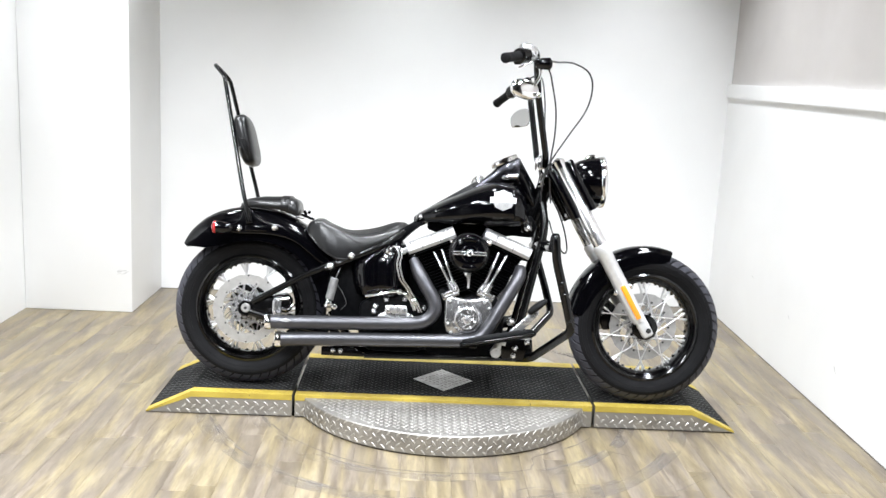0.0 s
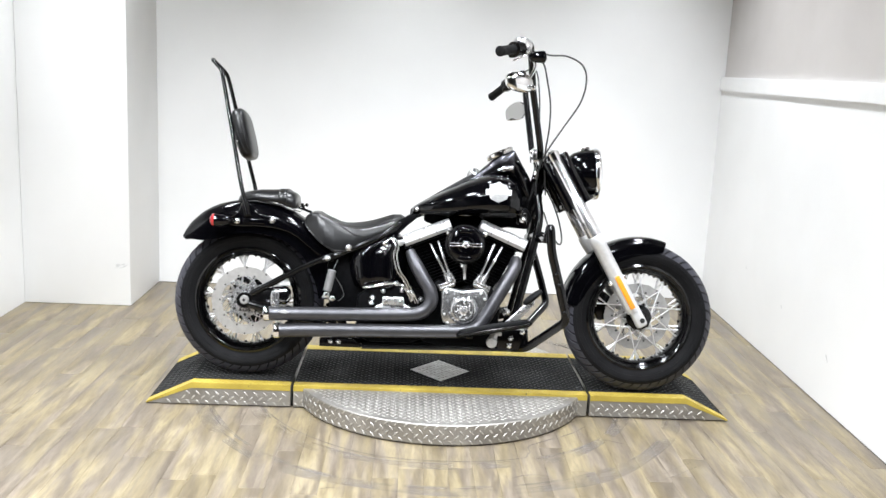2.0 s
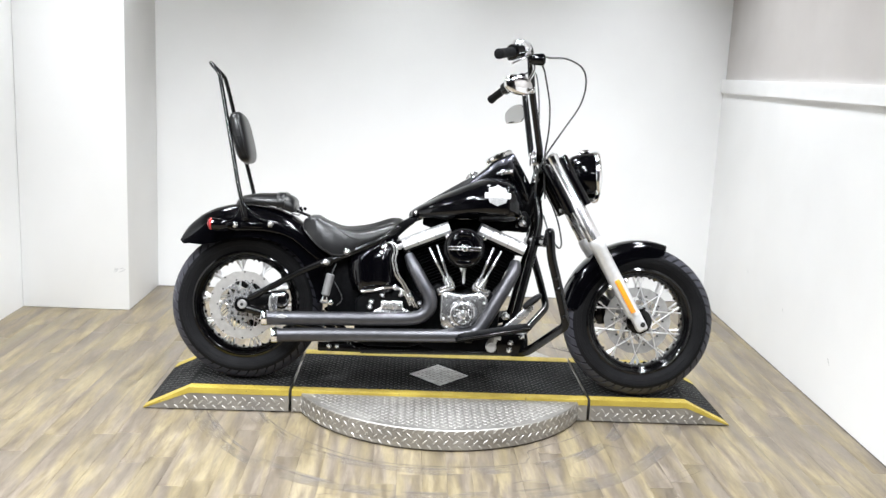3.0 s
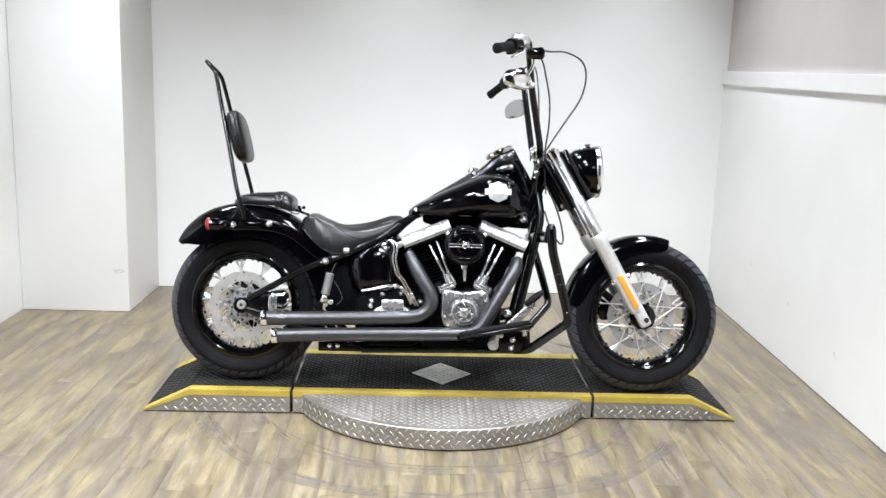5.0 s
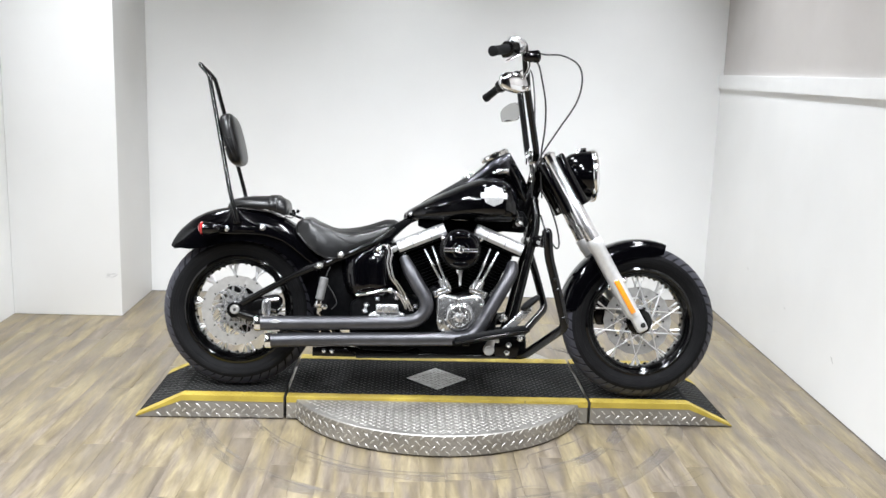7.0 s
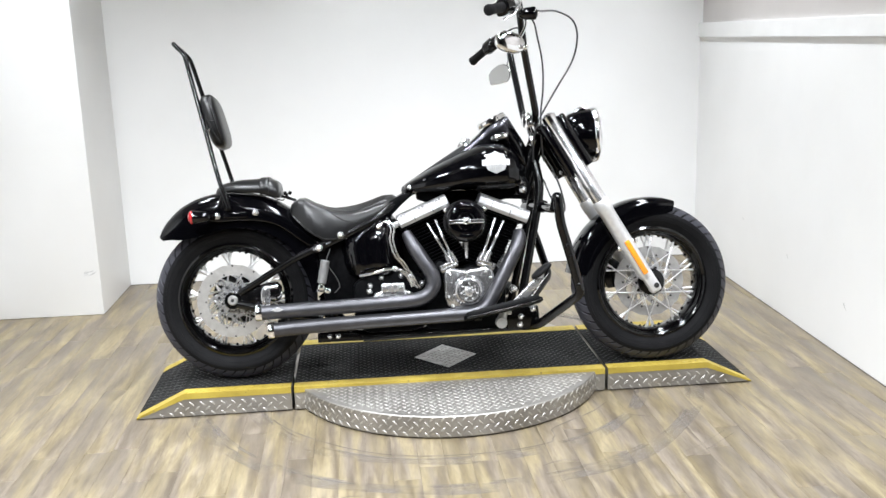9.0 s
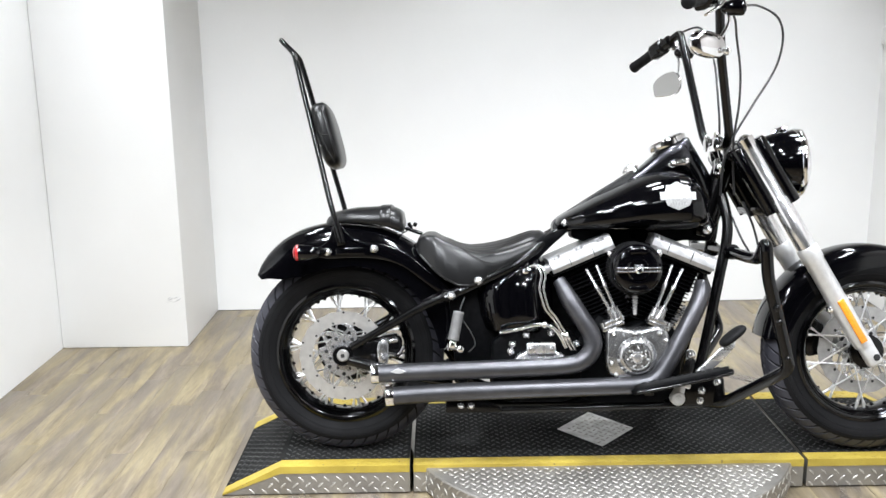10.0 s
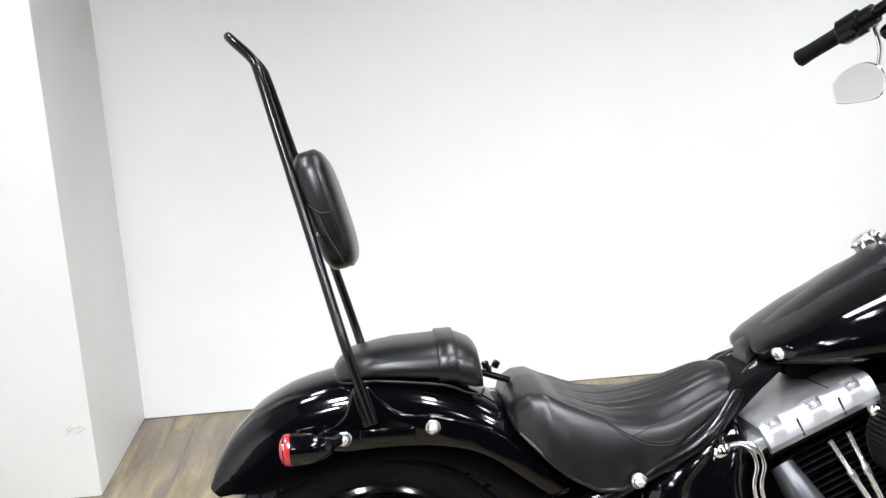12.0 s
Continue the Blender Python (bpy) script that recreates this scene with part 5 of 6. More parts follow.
plate(bm, [(-0.36, 0.20), (-0.36, 0.36), (-0.29, 0.405), (-0.15, 0.405), (-0.09, 0.37), (-0.08, 0.19), (-0.14, 0.17), (-0.31, 0.17)], -0.150, 0.13, 0.012)
gear = part("gearbox", bm, WRINKLE, bike, "black gearbox", 40)
bm = B()
plate(bm, [(-0.302, 0.27), (-0.296, 0.298), (-0.280, 0.320), (-0.254, 0.334), (-0.165, 0.334), (-0.140, 0.320), (-0.124, 0.298), (-0.118, 0.27)], -0.176, -0.14, 0.006, 3)
gc = part("gearbox_cover", bm, ALLOY, gear, "satin alloy gearbox side cover", 40)
bm = B()
box(bm, (-0.210, -0.182, 0.343), (0.088, 0.020, 0.036), bevel=0.006, seg=3)
part("cover_cap", bm, ALLOY, gc, "raised alloy cap with two screws", 40)
for x in (-0.242, -0.178):
    bolt(gc, x, -0.194, 0.346, 0.0062, mat=POLISHED)
for x, z in ((-0.286, 0.300), (-0.134, 0.300)):
    bolt(gc, x, -0.177, z, 0.0062, mat=POLISHED)
for x, z in ((-0.252, 0.381), (-0.176, 0.386), (-0.295, 0.352), (-0.30, 0.330), (-0.098, 0.352)):
    bolt(gear, x, -0.153, z, 0.0095)
# oil tank
bm = B()
rings = []
for z, x0, x1, d in ((0.386, -0.352, -0.195, 0.12), (0.388, -0.372, -0.176, 0.160), (0.396, -0.390, -0.166, 0.172), (0.44, -0.406, -0.160, 0.177), (0.50, -0.417, -0.160, 0.177), (0.53, -0.412, -0.163, 0.174), (0.56, -0.360, -0.170, 0.168), (0.59, -0.30, -0.18, 0.155), (0.612, -0.262, -0.195, 0.13), (0.618, -0.25, -0.21, 0.10)):
    ring = []
    for k in range(72):
        a = 2 * math.pi * k / 72
        ca, sa = math.cos(a), math.sin(a)
        flute = 0.5 + 0.5 * math.cos(7.0 * math.copysign(abs(ca) ** 0.62, ca) + 0.6)
        fold = 1 - 0.10 * flute ** 2 * (1 if abs(sa) > 0.4 else 0)
        ring.append(V((x0 + x1) / 2 + (x1 - x0) / 2 * math.copysign(abs(ca) ** 0.62, ca), d * fold * math.copysign(abs(sa) ** 0.7, sa), z))
    rings.append(ring)
loft(bm, rings)
oil = part("oil_tank", bm, PAINT, bike, "gloss black wrap-around oil tank", 50)
bm = B()
ball(bm, (-0.246, -0.142, 0.574), 0.017, 14, (1.3, 0.9, 0.9))
cyl(bm, (-0.246, -0.142, 0.574), (-0.246, -0.10, 0.560), 0.012)
part("oil_plug", bm, CHROME, oil, "chrome oil plug", 60)
for off in (0.0, 0.012):
    bm = B()
    run = rounded([(-0.240 + off, -0.165, 0.590), (-0.222 + off, -0.182, 0.598), (-0.205 + off, -0.19, 0.566), (-0.217 + off, -0.19, 0.530), (-0.200 + off, -0.19, 0.462), (-0.176 + off, -0.19, 0.438), (-0.118 + off * 0.9, -0.186, 0.338)], 0.018, 5)
    sweep(bm, run, 0.0038, 10)
    tail = (run[-1] - run[-2]).normalized()
    sweep(bm, [run[-1] - tail * 0.062, run[-1] - tail * 0.060, run[-1] - tail * 0.030, run[-1] - tail * 0.028], [0.0040, 0.0066, 0.0066, 0.0040], 8)
    part("oil_line", bm, CHROME, bike, "chrome oil line", 60)
bm = B()
sweep(bm, curve([(-0.335, -0.178, 0.393), (-0.28, -0.182, 0.402), (-0.235, -0.185, 0.414), (-0.19, -0.186, 0.414), (-0.16, -0.186, 0.392), (-0.135, -0.186, 0.345)], 6), 0.0062, 10)
ball(bm, (-0.20, -0.187, 0.416), 0.012, 10)
part("cross_line", bm, CHROME, bike, "chrome cross line", 60)
bm = B()
sweep(bm, curve([(-0.44, -0.17, 0.50), (-0.455, -0.185, 0.45), (-0.425, -0.19, 0.40), (-0.41, -0.19, 0.36), (-0.43, -0.19, 0.335)], 6), 0.0020, 8)
part("brake_hose", bm, CABLE, bike, "black brake hose", 60)
# added black block that stops the wall showing through under the seat
bm = B()
plate(bm, [(-0.47, 0.26), (-0.49, 0.48), (-0.44, 0.54), (-0.34, 0.56), (-0.30, 0.26)], -0.115, 0.115, 0.01)
part("inner_panel", bm, WRINKLE, bike, "black filler block behind the oil tank", 40)
# primary drive on the far side
bm = B()
plate(bm, [(-0.33, 0.24), (-0.35, 0.32), (-0.30, 0.40), (-0.20, 0.42), (0.10, 0.40), (0.19, 0.34), (0.19, 0.24), (0.10, 0.17), (-0.24, 0.19)], 0.13, 0.23, 0.02, 3)
part("primary_cover", bm, WRINKLE, bike, "black primary drive cover", 40)


# ---- foot controls and engine guard ----
def board(s):
    bm = B()
    out = []
    for k in range(36):
        a = 2 * math.pi * k / 36
        ca, sa = math.cos(a), math.sin(a)
        out.append((0.152 * math.copysign(abs(ca) ** 0.6, ca), 0.044 * math.copysign(abs(sa) ** 0.6, sa)))
    m = pose(0.194, s * 0.262, 0.262, 0, -11.3, 0) @ pose(0, 0, 0, s * 13, 0, 0)
    loft(bm, [[m @ V(x * f, y * f, z) for x, y in out] for z, f in ((-0.020, 0.93), (-0.016, 1.0), (-0.004, 1.0), (0.0, 0.97))])
    b = part("floorboard", bm, WRINKLE, bike, "black floorboard", 40)
    bm = B()
    loft(bm, [[m @ V(x * f, y * f, z) for x, y in out] for z, f in ((-0.002, 0.93), (0.007, 0.93), (0.009, 0.91))])
    part("rubber_mat", bm, GRIP, b, "black ribbed rubber mat", 30)
    bm = B()
    box(bm, (0, 0, 0.010), (0.008, 0.064, 0.004), (0, 0, 0), 0.001, 1)
    rib = part("mat_rib", bm, GRIP, b, smooth=30, at=m @ Matrix.Translation((-0.11, 0, 0)))
    for k in range(1, 9):
        twin(rib, m @ Matrix.Translation((-0.11 + 0.027 * k, 0, 0)), b)
    bm = B()
    sweep(bm, curve([m @ V(-0.14, s * 0.040, -0.014), m @ V(-0.05, s * 0.045, -0.016), m @ V(0.08, s * 0.045, -0.016), m @ V(0.14, s * 0.036, -0.014)], 6), 0.005, 8)
    part("board_rail", bm, FRAME, b, smooth=60)
    bm = B()
    box(bm, (0.10, s * 0.20, 0.22), (0.03, 0.12, 0.018), (0, 0, 0), 0.004)
    part("board_arm", bm, FRAME, b, smooth=40)
    bm = B()
    plate(bm, [(0.20, 0.24), (0.34, 0.25), (0.345, 0.19), (0.31, 0.163), (0.22, 0.165)], s * 0.19, s * 0.15, 0.006)
    part("board_bracket", bm, FRAME, b, smooth=40)
    return b


rb = board(-1)
board(1)
bm = B()
sweep(bm, [V(0.206, -0.213, 0.236), V(0.190, -0.215, 0.196)], [0.013, 0.021], 18)
box(bm, (0.213, -0.213, 0.235), (0.04, 0.02, 0.016), (0, 20, 0), 0.005)
lathe(bm, [(0, 0.010), (0.009, 0.010), (0.011, 0.007), (0.018, 0.007), (0.0215, 0.002), (0.0215, -0.020)], (0.192, -0.228, 0.196), (0, -1, 0), 28)
part("pedal_pivot", bm, SILVER, rb, "bright brake pedal pivot", 50)
for x, z in ((0.267, 0.182), (0.272, 0.212), (0.318, 0.238)):
    bolt(rb, x, -0.196 if x > 0.1 else -0.312, z, 0.0095)
bolt(frame_ob, 0.252, -0.14, 0.312, 0.014)
bm = B()
plate(bm, [(0.236, 0.284), (0.246, 0.272), (0.276, 0.282), (0.318, 0.318), (0.352, 0.356), (0.352, 0.374), (0.338, 0.378), (0.300, 0.344), (0.262, 0.306)], -0.264, -0.252, 0.003)
pedal = part("brake_pedal", bm, ALLOY, bike, "bright brake pedal arm", 50)
bm = B()
cushion(bm, pose(0.345, -0.256, 0.387, 0, -38, 0), (0.046, 0.034, 0.013), 2.6, 24, 9)
part("pedal_pad", bm, GRIP, pedal, "black oval rubber pedal pad", 50)

bm = B()
for s in (-1, 1):
    o = 0.0 if s < 0 else 0.028
    sweep(bm, rounded([(0.385, s * 0.09, 0.625), (0.376, s * 0.30, 0.620), (0.374 + o, s * 0.405, 0.622), (0.376 + o, s * 0.456, 0.676), (0.386 + o, s * 0.440, 0.575), (0.424 + o, s * 0.415, 0.450), (0.463 + o, s * 0.396, 0.312), (0.335, s * 0.20, 0.176), (0.285, s * 0.13, 0.165)], 0.030), 0.0172, 16)
    cyl(bm, (0.377, s * 0.07, 0.625), (0.387, s * 0.115, 0.625), 0.024)
guard = part("engine_guard", bm, PAINT, bike, "gloss black engine guard", 60)
for y, z, x in ((-0.432, 0.49, 0.408), (-0.42, 0.45, 0.421), (-0.402, 0.345, 0.449)):
    bm = B()
    lathe(bm, [(0, 0.008), (0.007, 0.006), (0.010, 0), (0.010, -0.01)], (x + 0.003, y - 0.014, z), (0.1, -1, 0.1), 12)
    part("guard_clamp", bm, FRAME, guard, smooth=50)

# ---- front end ----
FD = V(0.5, 0, -0.866)


def fork_pt(z, y=0.0, off=0.0):
    return V(0.52 + (0.785 - z) * 0.577 + off, y, z)


for s in (-1, 1):
    y = s * 0.118 - 0.014
    bm = B()
    sweep(bm, [fork_pt(0.965, y), fork_pt(0.79, y), fork_pt(0.785, y), fork_pt(0.60, y)], [0.0245, 0.0245, 0.0290, 0.0290], 28)
    tube = part("fork_tube", bm, POLISHED, bike, "chrome fork tube", 60)
    bm = B()
    lathe(bm, [(0, 0.02), (0.012, 0.02), (0.02, 0.012), (0.0275, 0.01), (0.0275, -0.02)], fork_pt(0.962, y), -FD, 24)
    part("fork_cap", bm, CHROME, tube, smooth=50)
    bm = B()
    sl = [0.640, 0.636, 0.600, 0.596, 0.45, 0.36, 0.335]
    sweep(bm, [fork_pt(z, y) for z in sl], [0.0305, 0.0330, 0.0330, 0.0300, 0.0298, 0.0290, 0.0250], 24)
    box(bm, fork_pt(0.318, y, 0.006), (0.046, 0.040, 0.100), (0, -30, 0), 0.012, 3)
    slider = part("fork_slider", bm, SILVER, bike, "silver fork slider", 50)
    # dark disc that paints the shade in the axle hole
    bm = B()
    lathe(bm, [(0, 0.002), (0.008, 0.002), (0.0105, 0.001), (0.0105, -0.01)], (0.8135, y + s * 0.021, 0.301), (0, s, 0), 16)
    part("axle_bolt", bm, GAP, slider, smooth=40)
    for z in (0.478, 0.448):
        bm = B()
        ball(bm, fork_pt(z, y + s * 0.006, 0.038 if z > 0.46 else -0.038), 0.0125, 10)
        part("fender_bolt", bm, CHROME, slider, smooth=60)
    bm = B()
    m = Matrix.Translation(fork_pt(0.414, y + s * 0.0310)) @ pose(0, 0, 0, 0, -30, 0)
    tmp = B()
    box(tmp, (0, 0, 0), (0.022, 0.008, 0.150), bevel=0.0035, seg=2)
    join(bm, tmp, m)
    part("reflector", bm, ORANGE, slider, "orange side reflector", 40)
    bm = B()
    c0, c1 = fork_pt(0.955, s * 0.129, 0.0), fork_pt(0.762, s * 0.129, 0.0)
    for off, w in ((-0.035, 0.0235), (0.035, 0.0235)):
        a, b = c0 + V(off * 0.866, 0, off * 0.5), c1 + V(off * 0.866, 0, off * 0.5)
        sweep(bm, [a, a.lerp(b, 0.04), a.lerp(b, 0.5), b], [w * 0.8, w, w, w], 20, flat=1.0)
    box(bm, c0.lerp(c1, 0.5) - V(0, s * 0.044, 0), (0.10, 0.03, 0.215), (0, -30, 0), 0.01)
    part("fork_shroud", bm, PAINT, bike, "gloss black fork shroud", 50)
bm = B()
for z, ln in ((0.93, 0.16), (0.765, 0.13)):
    box(bm, fork_pt(z, 0, -0.03), (0.07, 0.25, 0.032), (0, -30, 0), 0.010)
sweep(bm, [fork_pt(0.96, 0, -0.055), fork_pt(0.74, 0, -0.055)], 0.022, 16)
part("triple_clamp", bm, FRAME, bike, "black triple clamp", 40)

FFS = [(73.5, 0.330, 0.285), (80, 0.332, 0.266), (95, 0.333, 0.254), (110, 0.333, 0.247), (130, 0.333, 0.242), (150, 0.333, 0.246), (165, 0.333, 0.255), (173.5, 0.333, 0.275)]
bm = arc_shell((0.8195, 0, 0.3115), FFS, 0.080)
bmesh.ops.translate(bm, verts=bm.verts, vec=(0, -0.020, 0))
front_fender = part("front_fender", bm, PAINT, bike, "gloss black front fender", 40)
bm = B()
plate(bm, [(0.640, 0.40), (0.672, 0.412), (0.706, 0.385), (0.712, 0.33), (0.690, 0.288), (0.655, 0.282), (0.635, 0.32)], -0.022, 0.06, 0.008)
part("front_caliper", bm, FRAME, bike, "black front brake caliper", 40)

# headlight
HC, HA = V(0.600, 0, 0.900), V(1, 0, 0.03).normalized()
bm = B()
lathe(bm, [(0, -0.130), (0.034, -0.126), (0.064, -0.110), (0.088, -0.078), (0.100, -0.036), (0.103, 0.0), (0.103, 0.010), (0.098, 0.010)], HC, HA, 56)
head = part("headlight", bm, PAINT, bike, "gloss black round headlight", 50)
bm = B()
lathe(bm, [(0.104, 0.004), (0.109, 0.010), (0.108, 0.024), (0.100, 0.030), (0.094, 0.028), (0.094, 0.020)], HC, HA, 56)
part("headlight_ring", bm, CHROME, head, "chrome headlight ring", 60)
bm = B()
lathe(bm, [(0, 0.040), (0.04, 0.038), (0.075, 0.032), (0.095, 0.024), (0.095, 0.020), (0.06, 0.03), (0, 0.034)], HC, HA, 48)
part("headlight_lens", bm, GLASS, head, "clear headlight lens", 60)
bm = B()
lathe(bm, [(0, -0.06), (0.03, -0.05), (0.06, -0.025), (0.085, 0.0), (0.096, 0.018)], HC, HA, 48)
part("headlight_reflector", bm, CHROME, head, smooth=60)
bm = B()
sweep(bm, curve([(0.548, 0, 0.992), (0.566, 0, 1.006), (0.588, 0, 1.008)], 4), 0.008, 8)
for k in range(3):
    ball(bm, (0.554 + 0.015 * k, -0.007, 1.006), 0.0045, 6)
part("headlight_bracket", bm, CHROME, head, "chrome top bracket", 50)
bm = B()
box(bm, (0.515, 0, 0.85), (0.09, 0.05, 0.07), (0, -20, 0), 0.012)
part("headlight_mount", bm, FRAME, head, smooth=40)

# handlebar
RIGHT = [(0.366, 0, 0.952), (0.366, -0.105, 0.956), (0.362, -0.155, 0.985), (0.310, -0.250, 1.205), (0.286, -0.316, 1.372), (0.250, -0.372, 1.348), (0.152, -0.497, 1.308)]
LEFT = [(0.366, 0, 0.952), (0.366, 0.100, 0.960), (0.361, 0.142, 0.998), (0.338, 0.235, 1.220), (0.325, 0.305, 1.368), (0.294, 0.350, 1.343), (0.198, 0.497, 1.275)]
bm = B()
line = rounded([V(*p) for p in RIGHT[::-1]] + [V(*p) for p in LEFT[1:]], 0.016, 5)
sweep(bm, line, 0.0134, 16)
bars = part("handlebar", bm, FRAME, bike, "high black handlebar", 60)
for path, tag in ((RIGHT, -1), (LEFT, 1)):
    a, b = Vector(path[-2]), Vector(path[-1])
    bm = B()
    g0 = a.lerp(b, 0.40)
    ks = [g0.lerp(b, k / 10) for k in range(11)] + [b + (b - a).normalized() * 0.004]
    sweep(bm, ks, [0.0195, 0.0185] + [0.0180] * 7 + [0.0195, 0.0195, 0.015], 18)
    part("grip", bm, GRIP, bars, "black rubber grip", 50)
    bm = B()
    c = a.lerp(b, 0.26)
    d = (b - a).normalized()
    sweep(bm, [c - d * 0.028, c - d * 0.024, c + d * 0.024, c + d * 0.028], [0.020, 0.029, 0.029, 0.020], 16)
    box(bm, c + V(-0.01, 0, -0.012), (0.045, 0.036, 0.04), (0, 20, math.degrees(math.atan2(d.y, d.x))), 0.008)
    part("switch_housing", bm, FRAME, bars, "black switch housing", 50)
    bm = B()
    c2 = a.lerp(b, 0.06)
    if tag < 0:
        cushion(bm, Matrix.Translation(c2 + V(0.006, 0, 0.018)) @ pose(0, 0, 0, 0, 10, 30), (0.040, 0.024, 0.022), 2.6, 22, 9)
    sweep(bm, [c2 - d * 0.02, c2 + d * 0.02], 0.022, 14)
    lev = part("lever_clamp", bm, ALLOY if tag < 0 else FRAME, bars, "bright lever clamp" if tag < 0 else "black lever clamp", 60)
    if tag > 0:
        indicator(bars, c2 + V(0.078, 0, -0.030), PAINT, (1, 0, 0.05), 0.0225, 0.75)
        continue
    bm = B()
    fwd = V(0.9, tag * 0.35, -0.25).normalized()
    l0 = c2 + fwd * 0.035
    sweep(bm, curve([c2, l0, l0 + d * 0.06 + fwd * 0.012 - V(0, 0, 0.012), l0 + d * 0.13 + fwd * 0.004 - V(0, 0, 0.03)], 5), [0.008] * 11 + [0.006] * 5, 10, flat=0.6)
    part("lever", bm, CHROME, lev, smooth=60)
    indicator(bars, c2 + V(0.078, 0, -0.030), PAINT, (1, 0, 0.05), 0.0225, 0.75)
# mirrors
mc = V(0.245, -0.338, 1.222)
bm = B()
cushion(bm, Matrix.Translation(mc) @ pose(0, 0, 0, 0, 8, 22), (0.060, 0.021, 0.038), 2.4, 28, 13)
rm = part("mirror", bm, CHROME, bars, "chrome mirror seen from behind", 60)
bm = B()
sweep(bm, curve([mc + V(0.04, -0.005, 0.02), mc + V(0.058, -0.01, 0.06), mc + V(0.045, -0.02, 0.115)], 5), 0.006, 10)
ball(bm, mc + V(0.055, -0.006, -0.02), 0.012, 10)
part("mirror_stem", bm, CHROME, rm, smooth=60)
ml = V(0.308, 0.446, 1.206)
bm = B()
face = [(-0.050, 0.010), (-0.030, 0.030), (0.004, 0.043), (0.030, 0.040), (0.048, 0.022), (0.052, -0.004), (0.044, -0.028), (0.022, -0.041), (-0.040, -0.036), (-0.050, -0.018)]
face = [(p.x * 1.1, p.z) for p in curve([(x, 0, z) for x, z in face + face[:1]], 4)[:-1]]
mm = Matrix.Translation(ml) @ pose(0, 0, 0, 0, -6, -40)
loft(bm, [[mm @ V(x * f, y, z * f) for x, z in face] for y, f in ((0.0, 0.97), (0.003, 1.02), (0.010, 1.0), (0.020, 0.8), (0.024, 0.4))])
lm = part("mirror", bm, CHROME, bars, "chrome mirror with its glass facing the rider", 40)
bm = B()
loft(bm, [[mm @ V(x * f, y, z * f) for x, z in face] for y, f in ((0.001, 0.95), (-0.0006, 0.95))])
part("mirror_glass", bm, MIRROR, lm, "pale reflecting mirror glass", 20)
bm = B()
sweep(bm, curve([mm @ V(0.044, 0.008, 0.028), mm @ V(0.054, 0.006, 0.07), mm @ V(0.048, 0.0, 0.125)], 5), 0.0055, 10)
box(bm, mm @ V(0.046, 0.0, 0.128), (0.026, 0.03, 0.026), bevel=0.006)
part("mirror_stem", bm, CHROME, lm, smooth=60)
# risers, cables
bm = B()
for s in (-1, 1):
    lathe(bm, [(0.018, -0.05), (0.021, -0.03), (0.021, 0.0), (0.018, 0.004)], (0.372, s * 0.055, 0.962), (-0.2, 0, 1), 20)
    box(bm, (0.366, s * 0.055, 0.962), (0.05, 0.034, 0.045), bevel=0.010)
    ball(bm, (0.352, s * 0.055, 0.988), 0.010, 8)
box(bm, (0.366, 0, 0.948), (0.04, 0.15, 0.02), bevel=0.006)
part("riser", bm, CHROME, bars, "chrome handlebar riser", 40)
bm = B()
cyl(bm, (0.368, -0.035, 0.91), (0.358, -0.055, 0.86), 0.016)
ball(bm, (0.362, -0.06, 0.885), 0.018, 10)
part("ignition_lock", bm, CHROME, bike, "chrome fork lock", 50)
CABLES = [[(0.335, -0.34, 1.335), (0.378, -0.26, 1.345), (0.458, -0.13, 1.368), (0.529, -0.085, 1.343), (0.551, -0.07, 1.282), (0.532, -0.06, 1.192), (0.464, -0.07, 1.085), (0.396, -0.08, 0.977), (0.365, -0.085, 0.90), (0.36, -0.07, 0.80)],
          [(0.29, -0.33, 1.35), (0.345, -0.26, 1.312), (0.370, -0.2, 1.262), (0.393, -0.16, 1.172), (0.396, -0.14, 1.075), (0.387, -0.12, 0.978), (0.39, -0.10, 0.90), (0.40, -0.08, 0.80)],
          [(0.31, 0.33, 1.36), (0.365, 0.20, 1.365), (0.372, 0.06, 1.25), (0.372, 0.0, 1.10), (0.376, 0.0, 0.98), (0.37, 0.03, 0.85)],
          [(0.40, -0.06, 0.73), (0.42, -0.10, 0.66), (0.46, -0.10, 0.60), (0.475, -0.09, 0.62), (0.46, -0.08, 0.70), (0.43, -0.07, 0.78)]]
for pts in CABLES:
    bm = B()
    sweep(bm, curve(pts, 8), 0.0036, 8)
    part("cable", bm, CABLE, bars, "black control cable", 60)
bm = B()
box(bm, (0.305, -0.06, 0.70), (0.05, 0.05, 0.05), bevel=0.01)
cyl(bm, (0.30, -0.105, 0.685), (0.30, -0.125, 0.685), 0.012)
part("tank_mount", bm, FRAME, bike, smooth=40)
bolt(bike, 0.305, -0.13, 0.695, 0.012)


# ---- floor pieces ----
rng = random.Random(5)
W, x = 0.0885, -2.29
mesh_of = {}
while x < 1.78:
    y = -2.6 - rng.random() * 0.9
    while y < 1.98:
        ln = (1.22, 1.22, 0.9)[rng.randrange(3)]
        key = ln
        if key not in mesh_of:
            bm = B()
            slab(bm, 0.0002, W - 0.0002, 0.0002, ln - 0.0002, -0.0035, 0.0, 0.0005)
            piece = part("plank", bm, PLANK, floor, smooth=30)
            mesh_of[key] = piece
            piece.matrix_basis = pose(x, y, 0)
        else:
            twin(mesh_of[key], pose(x, y, 0))
        y += ln
    x += W
bm = B()
slab(bm, -2.29, 1.9, -7.15, -2.62, -0.0045, -0.0005)
part("far_floor", bm, PLANK, floor)
SCUFF = material("grey_floor_scuff", (0.175, 0.155, 0.138), 0.5)
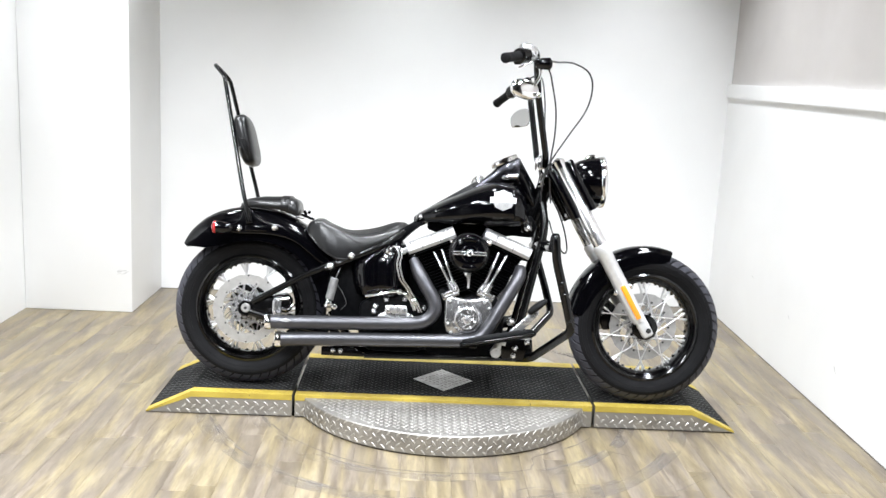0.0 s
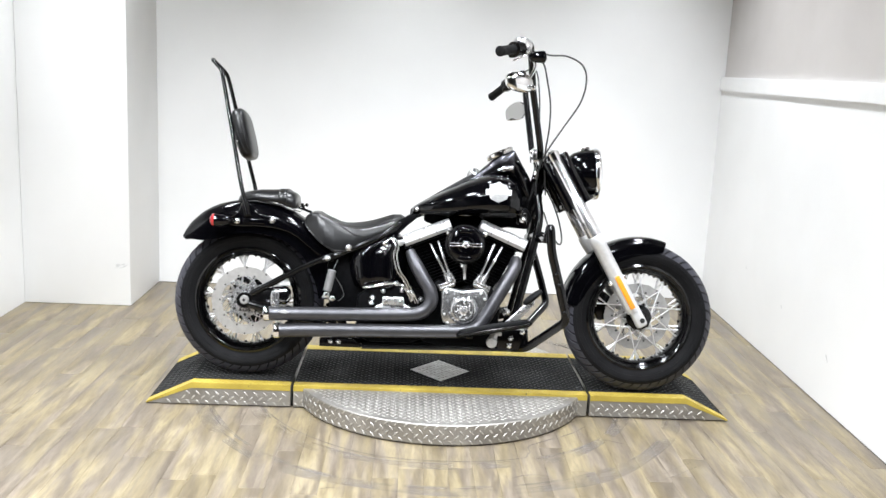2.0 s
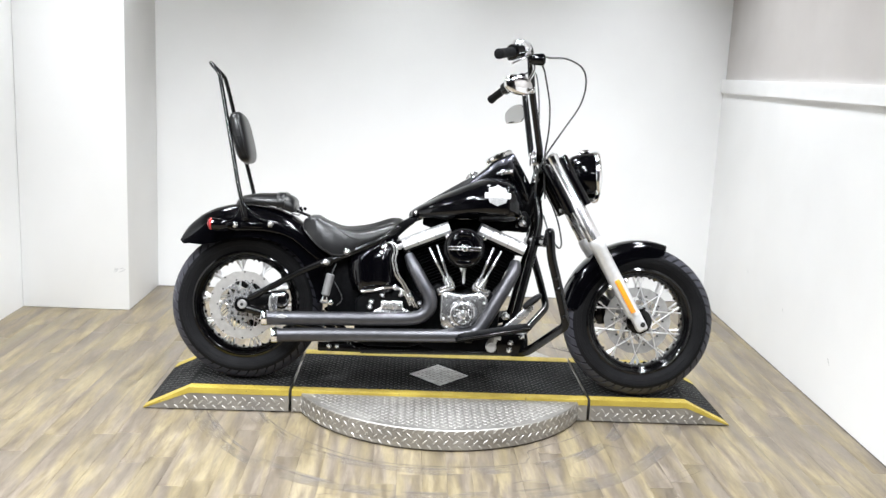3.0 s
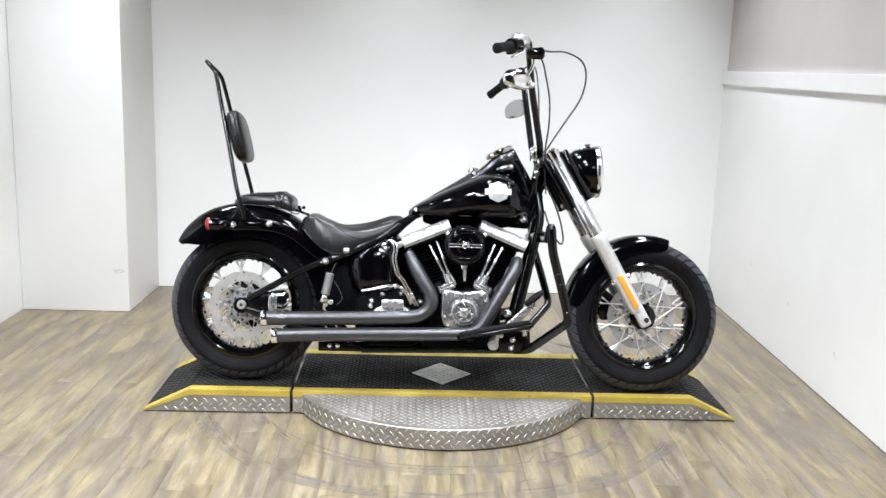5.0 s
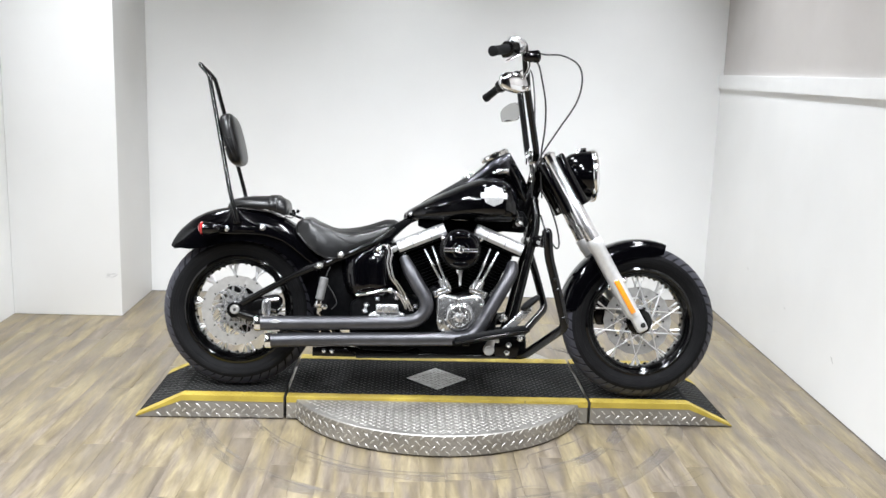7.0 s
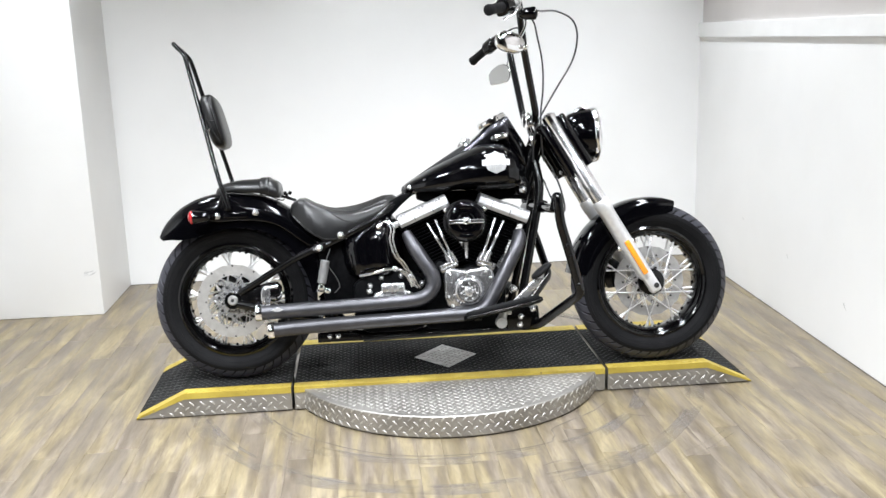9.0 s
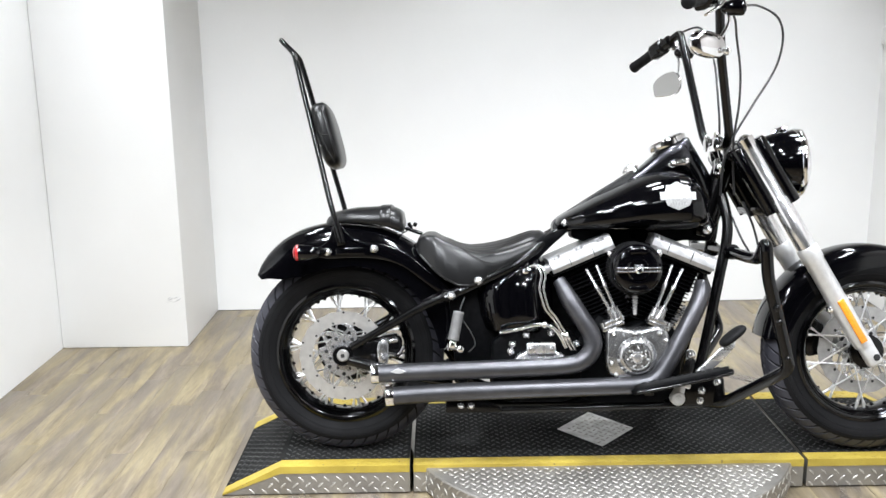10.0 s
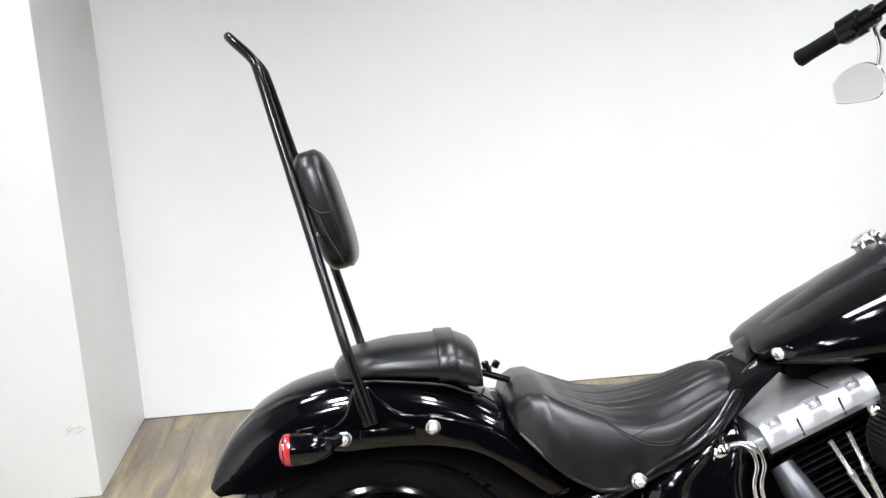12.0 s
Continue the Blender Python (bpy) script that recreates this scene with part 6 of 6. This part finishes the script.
cover = noise_tex(SCUFF, 7.0, 7.0)
link(SCUFF, ramp(SCUFF, cover, "Fac", [(0.40, 0.0), (0.68, 0.55)]), "Color", SCUFF.node_tree.nodes["Principled BSDF"], "Alpha")


def arc(bm, r, a0, a1, w, z, wob=0.0):
    n = max(3, int((a1 - a0) * r / 0.03))
    rings = []
    for k in range(n + 1):
        u = k / n
        a = a0 + (a1 - a0) * u
        rr = r + wob * math.sin(5 * a + r * 31)
        ww = w * (0.8 + 0.2 * math.sin(11 * a))
        rings.append([V((rr + d * ww) * math.cos(a), CY + (rr + d * ww) * math.sin(a), zz) for d, zz in ((-1, z), (1, z))])
    loft(bm, rings, False, False)


def ribbon(bm, pts, w, z):
    """A thin line on the floor through points of (x, y), tapering at its ends."""
    pts = [V(x, y, z) for x, y in pts]
    rings = []
    for k, p in enumerate(pts):
        d = (pts[min(k + 1, len(pts) - 1)] - pts[max(k - 1, 0)]).normalized()
        ww = w * (0.35 if k in (0, len(pts) - 1) else 1.0)
        rings.append([p + V(-d.y, d.x, 0) * ww, p - V(-d.y, d.x, 0) * ww])
    loft(bm, rings, False, False)


def polar(r, a):
    return r * math.cos(a), CY + r * math.sin(a)


# the cut round the old turntable, stepping inward once
line = [polar(0.768 + 0.004 * math.sin(9 * a), a) for a in (3.62 + 0.05 * k for k in range(31))]
line += [polar(r, a) for r, a in ((0.745, 5.15), (0.735, 5.172), (0.690, 5.20), (0.681, 5.225), (0.676, 5.30), (0.676, 5.38), (0.684, 5.46), (0.693, 5.56), (0.700, 5.70))]
bm = B()
ribbon(bm, line, 0.0026, 0.0009)
part("floor_cut", bm, SEAM, floor, "thin dark cut in the vinyl", 0)
bm = B()
ribbon(bm, [polar(0.768 + 0.003 * math.sin(7 * a), a) for a in (0.35 + 0.05 * k for k in range(49))], 0.0018, 0.0009)
part("floor_cut", bm, SEAM, floor, "thin dark cut in the vinyl", 0)
for pts, w in (([(0.630, -0.425), (0.665, -0.442), (0.705, -0.463)], 0.0032), ([(-0.885, -0.425), (-0.862, -0.452), (-0.852, -0.440), (-0.818, -0.500), (-0.805, -0.512), (-0.772, -0.575)], 0.0022),
               ([(-0.715, -0.672), (-0.690, -0.655), (-0.655, -0.668), (-0.640, -0.655)], 0.0026), ([(0.235, -0.800), (0.275, -0.775), (0.320, -0.762), (0.365, -0.772)], 0.0022),
               ([(-0.44, -0.93), (-0.40, -0.915), (-0.35, -0.918)], 0.0016), ([(0.74, -0.50), (0.80, -0.58), (0.85, -0.66)], 0.0010), ([(0.92, -0.62), (0.80, -0.72), (0.66, -0.80)], 0.0014), ([(0.95, -0.64), (0.83, -0.74), (0.70, -0.82)], 0.0012),
               ([(-1.00, -0.30), (-0.985, -0.36), (-0.96, -0.41)], 0.0014)):
    bm = B()
    ribbon(bm, pts, w, 0.0009)
    part("floor_chip", bm, SEAM, floor, "short dark cut in the vinyl", 0)
for r, w in ((1.02, 0.034), (0.985, 0.012), (0.815, 0.030), (0.79, 0.010)):
    bm = B()
    arc(bm, r, 0.0, 2 * math.pi, w, 0.0004 + 0.0001 * (r < 1) + 0.00005 * (w < 0.02), 0.008)
    part("floor_scuff", bm, SCUFF, floor, "grey rubbed ring on the floor", 0)
# dark joint where floor meets the walls
JOINT = material("dark_joint", (0.07, 0.06, 0.05), 0.7)
bm = B()
loft(bm, [[V(SIDE(y) - 0.005, y, z), V(SIDE(y) - 0.0005, y, z), V(SIDE(y) - 0.0005, y, z + 0.002), V(SIDE(y) - 0.005, y, z + 0.002)] for y, z in ((-2.2, 0.0002), (1.97, 0.0002))])
part("edge_joint", bm, JOINT, floor, "dark joint along the wall", 0)
bm = B()
loft(bm, [[V(x, BACK(x) - 0.004, z), V(x, BACK(x) - 0.0005, z), V(x, BACK(x) - 0.0005, z + 0.002), V(x, BACK(x) - 0.004, z + 0.002)] for x, z in ((XP, 0.0002), (1.74, 0.0002))])
part("edge_joint", bm, JOINT, floor, smooth=0)
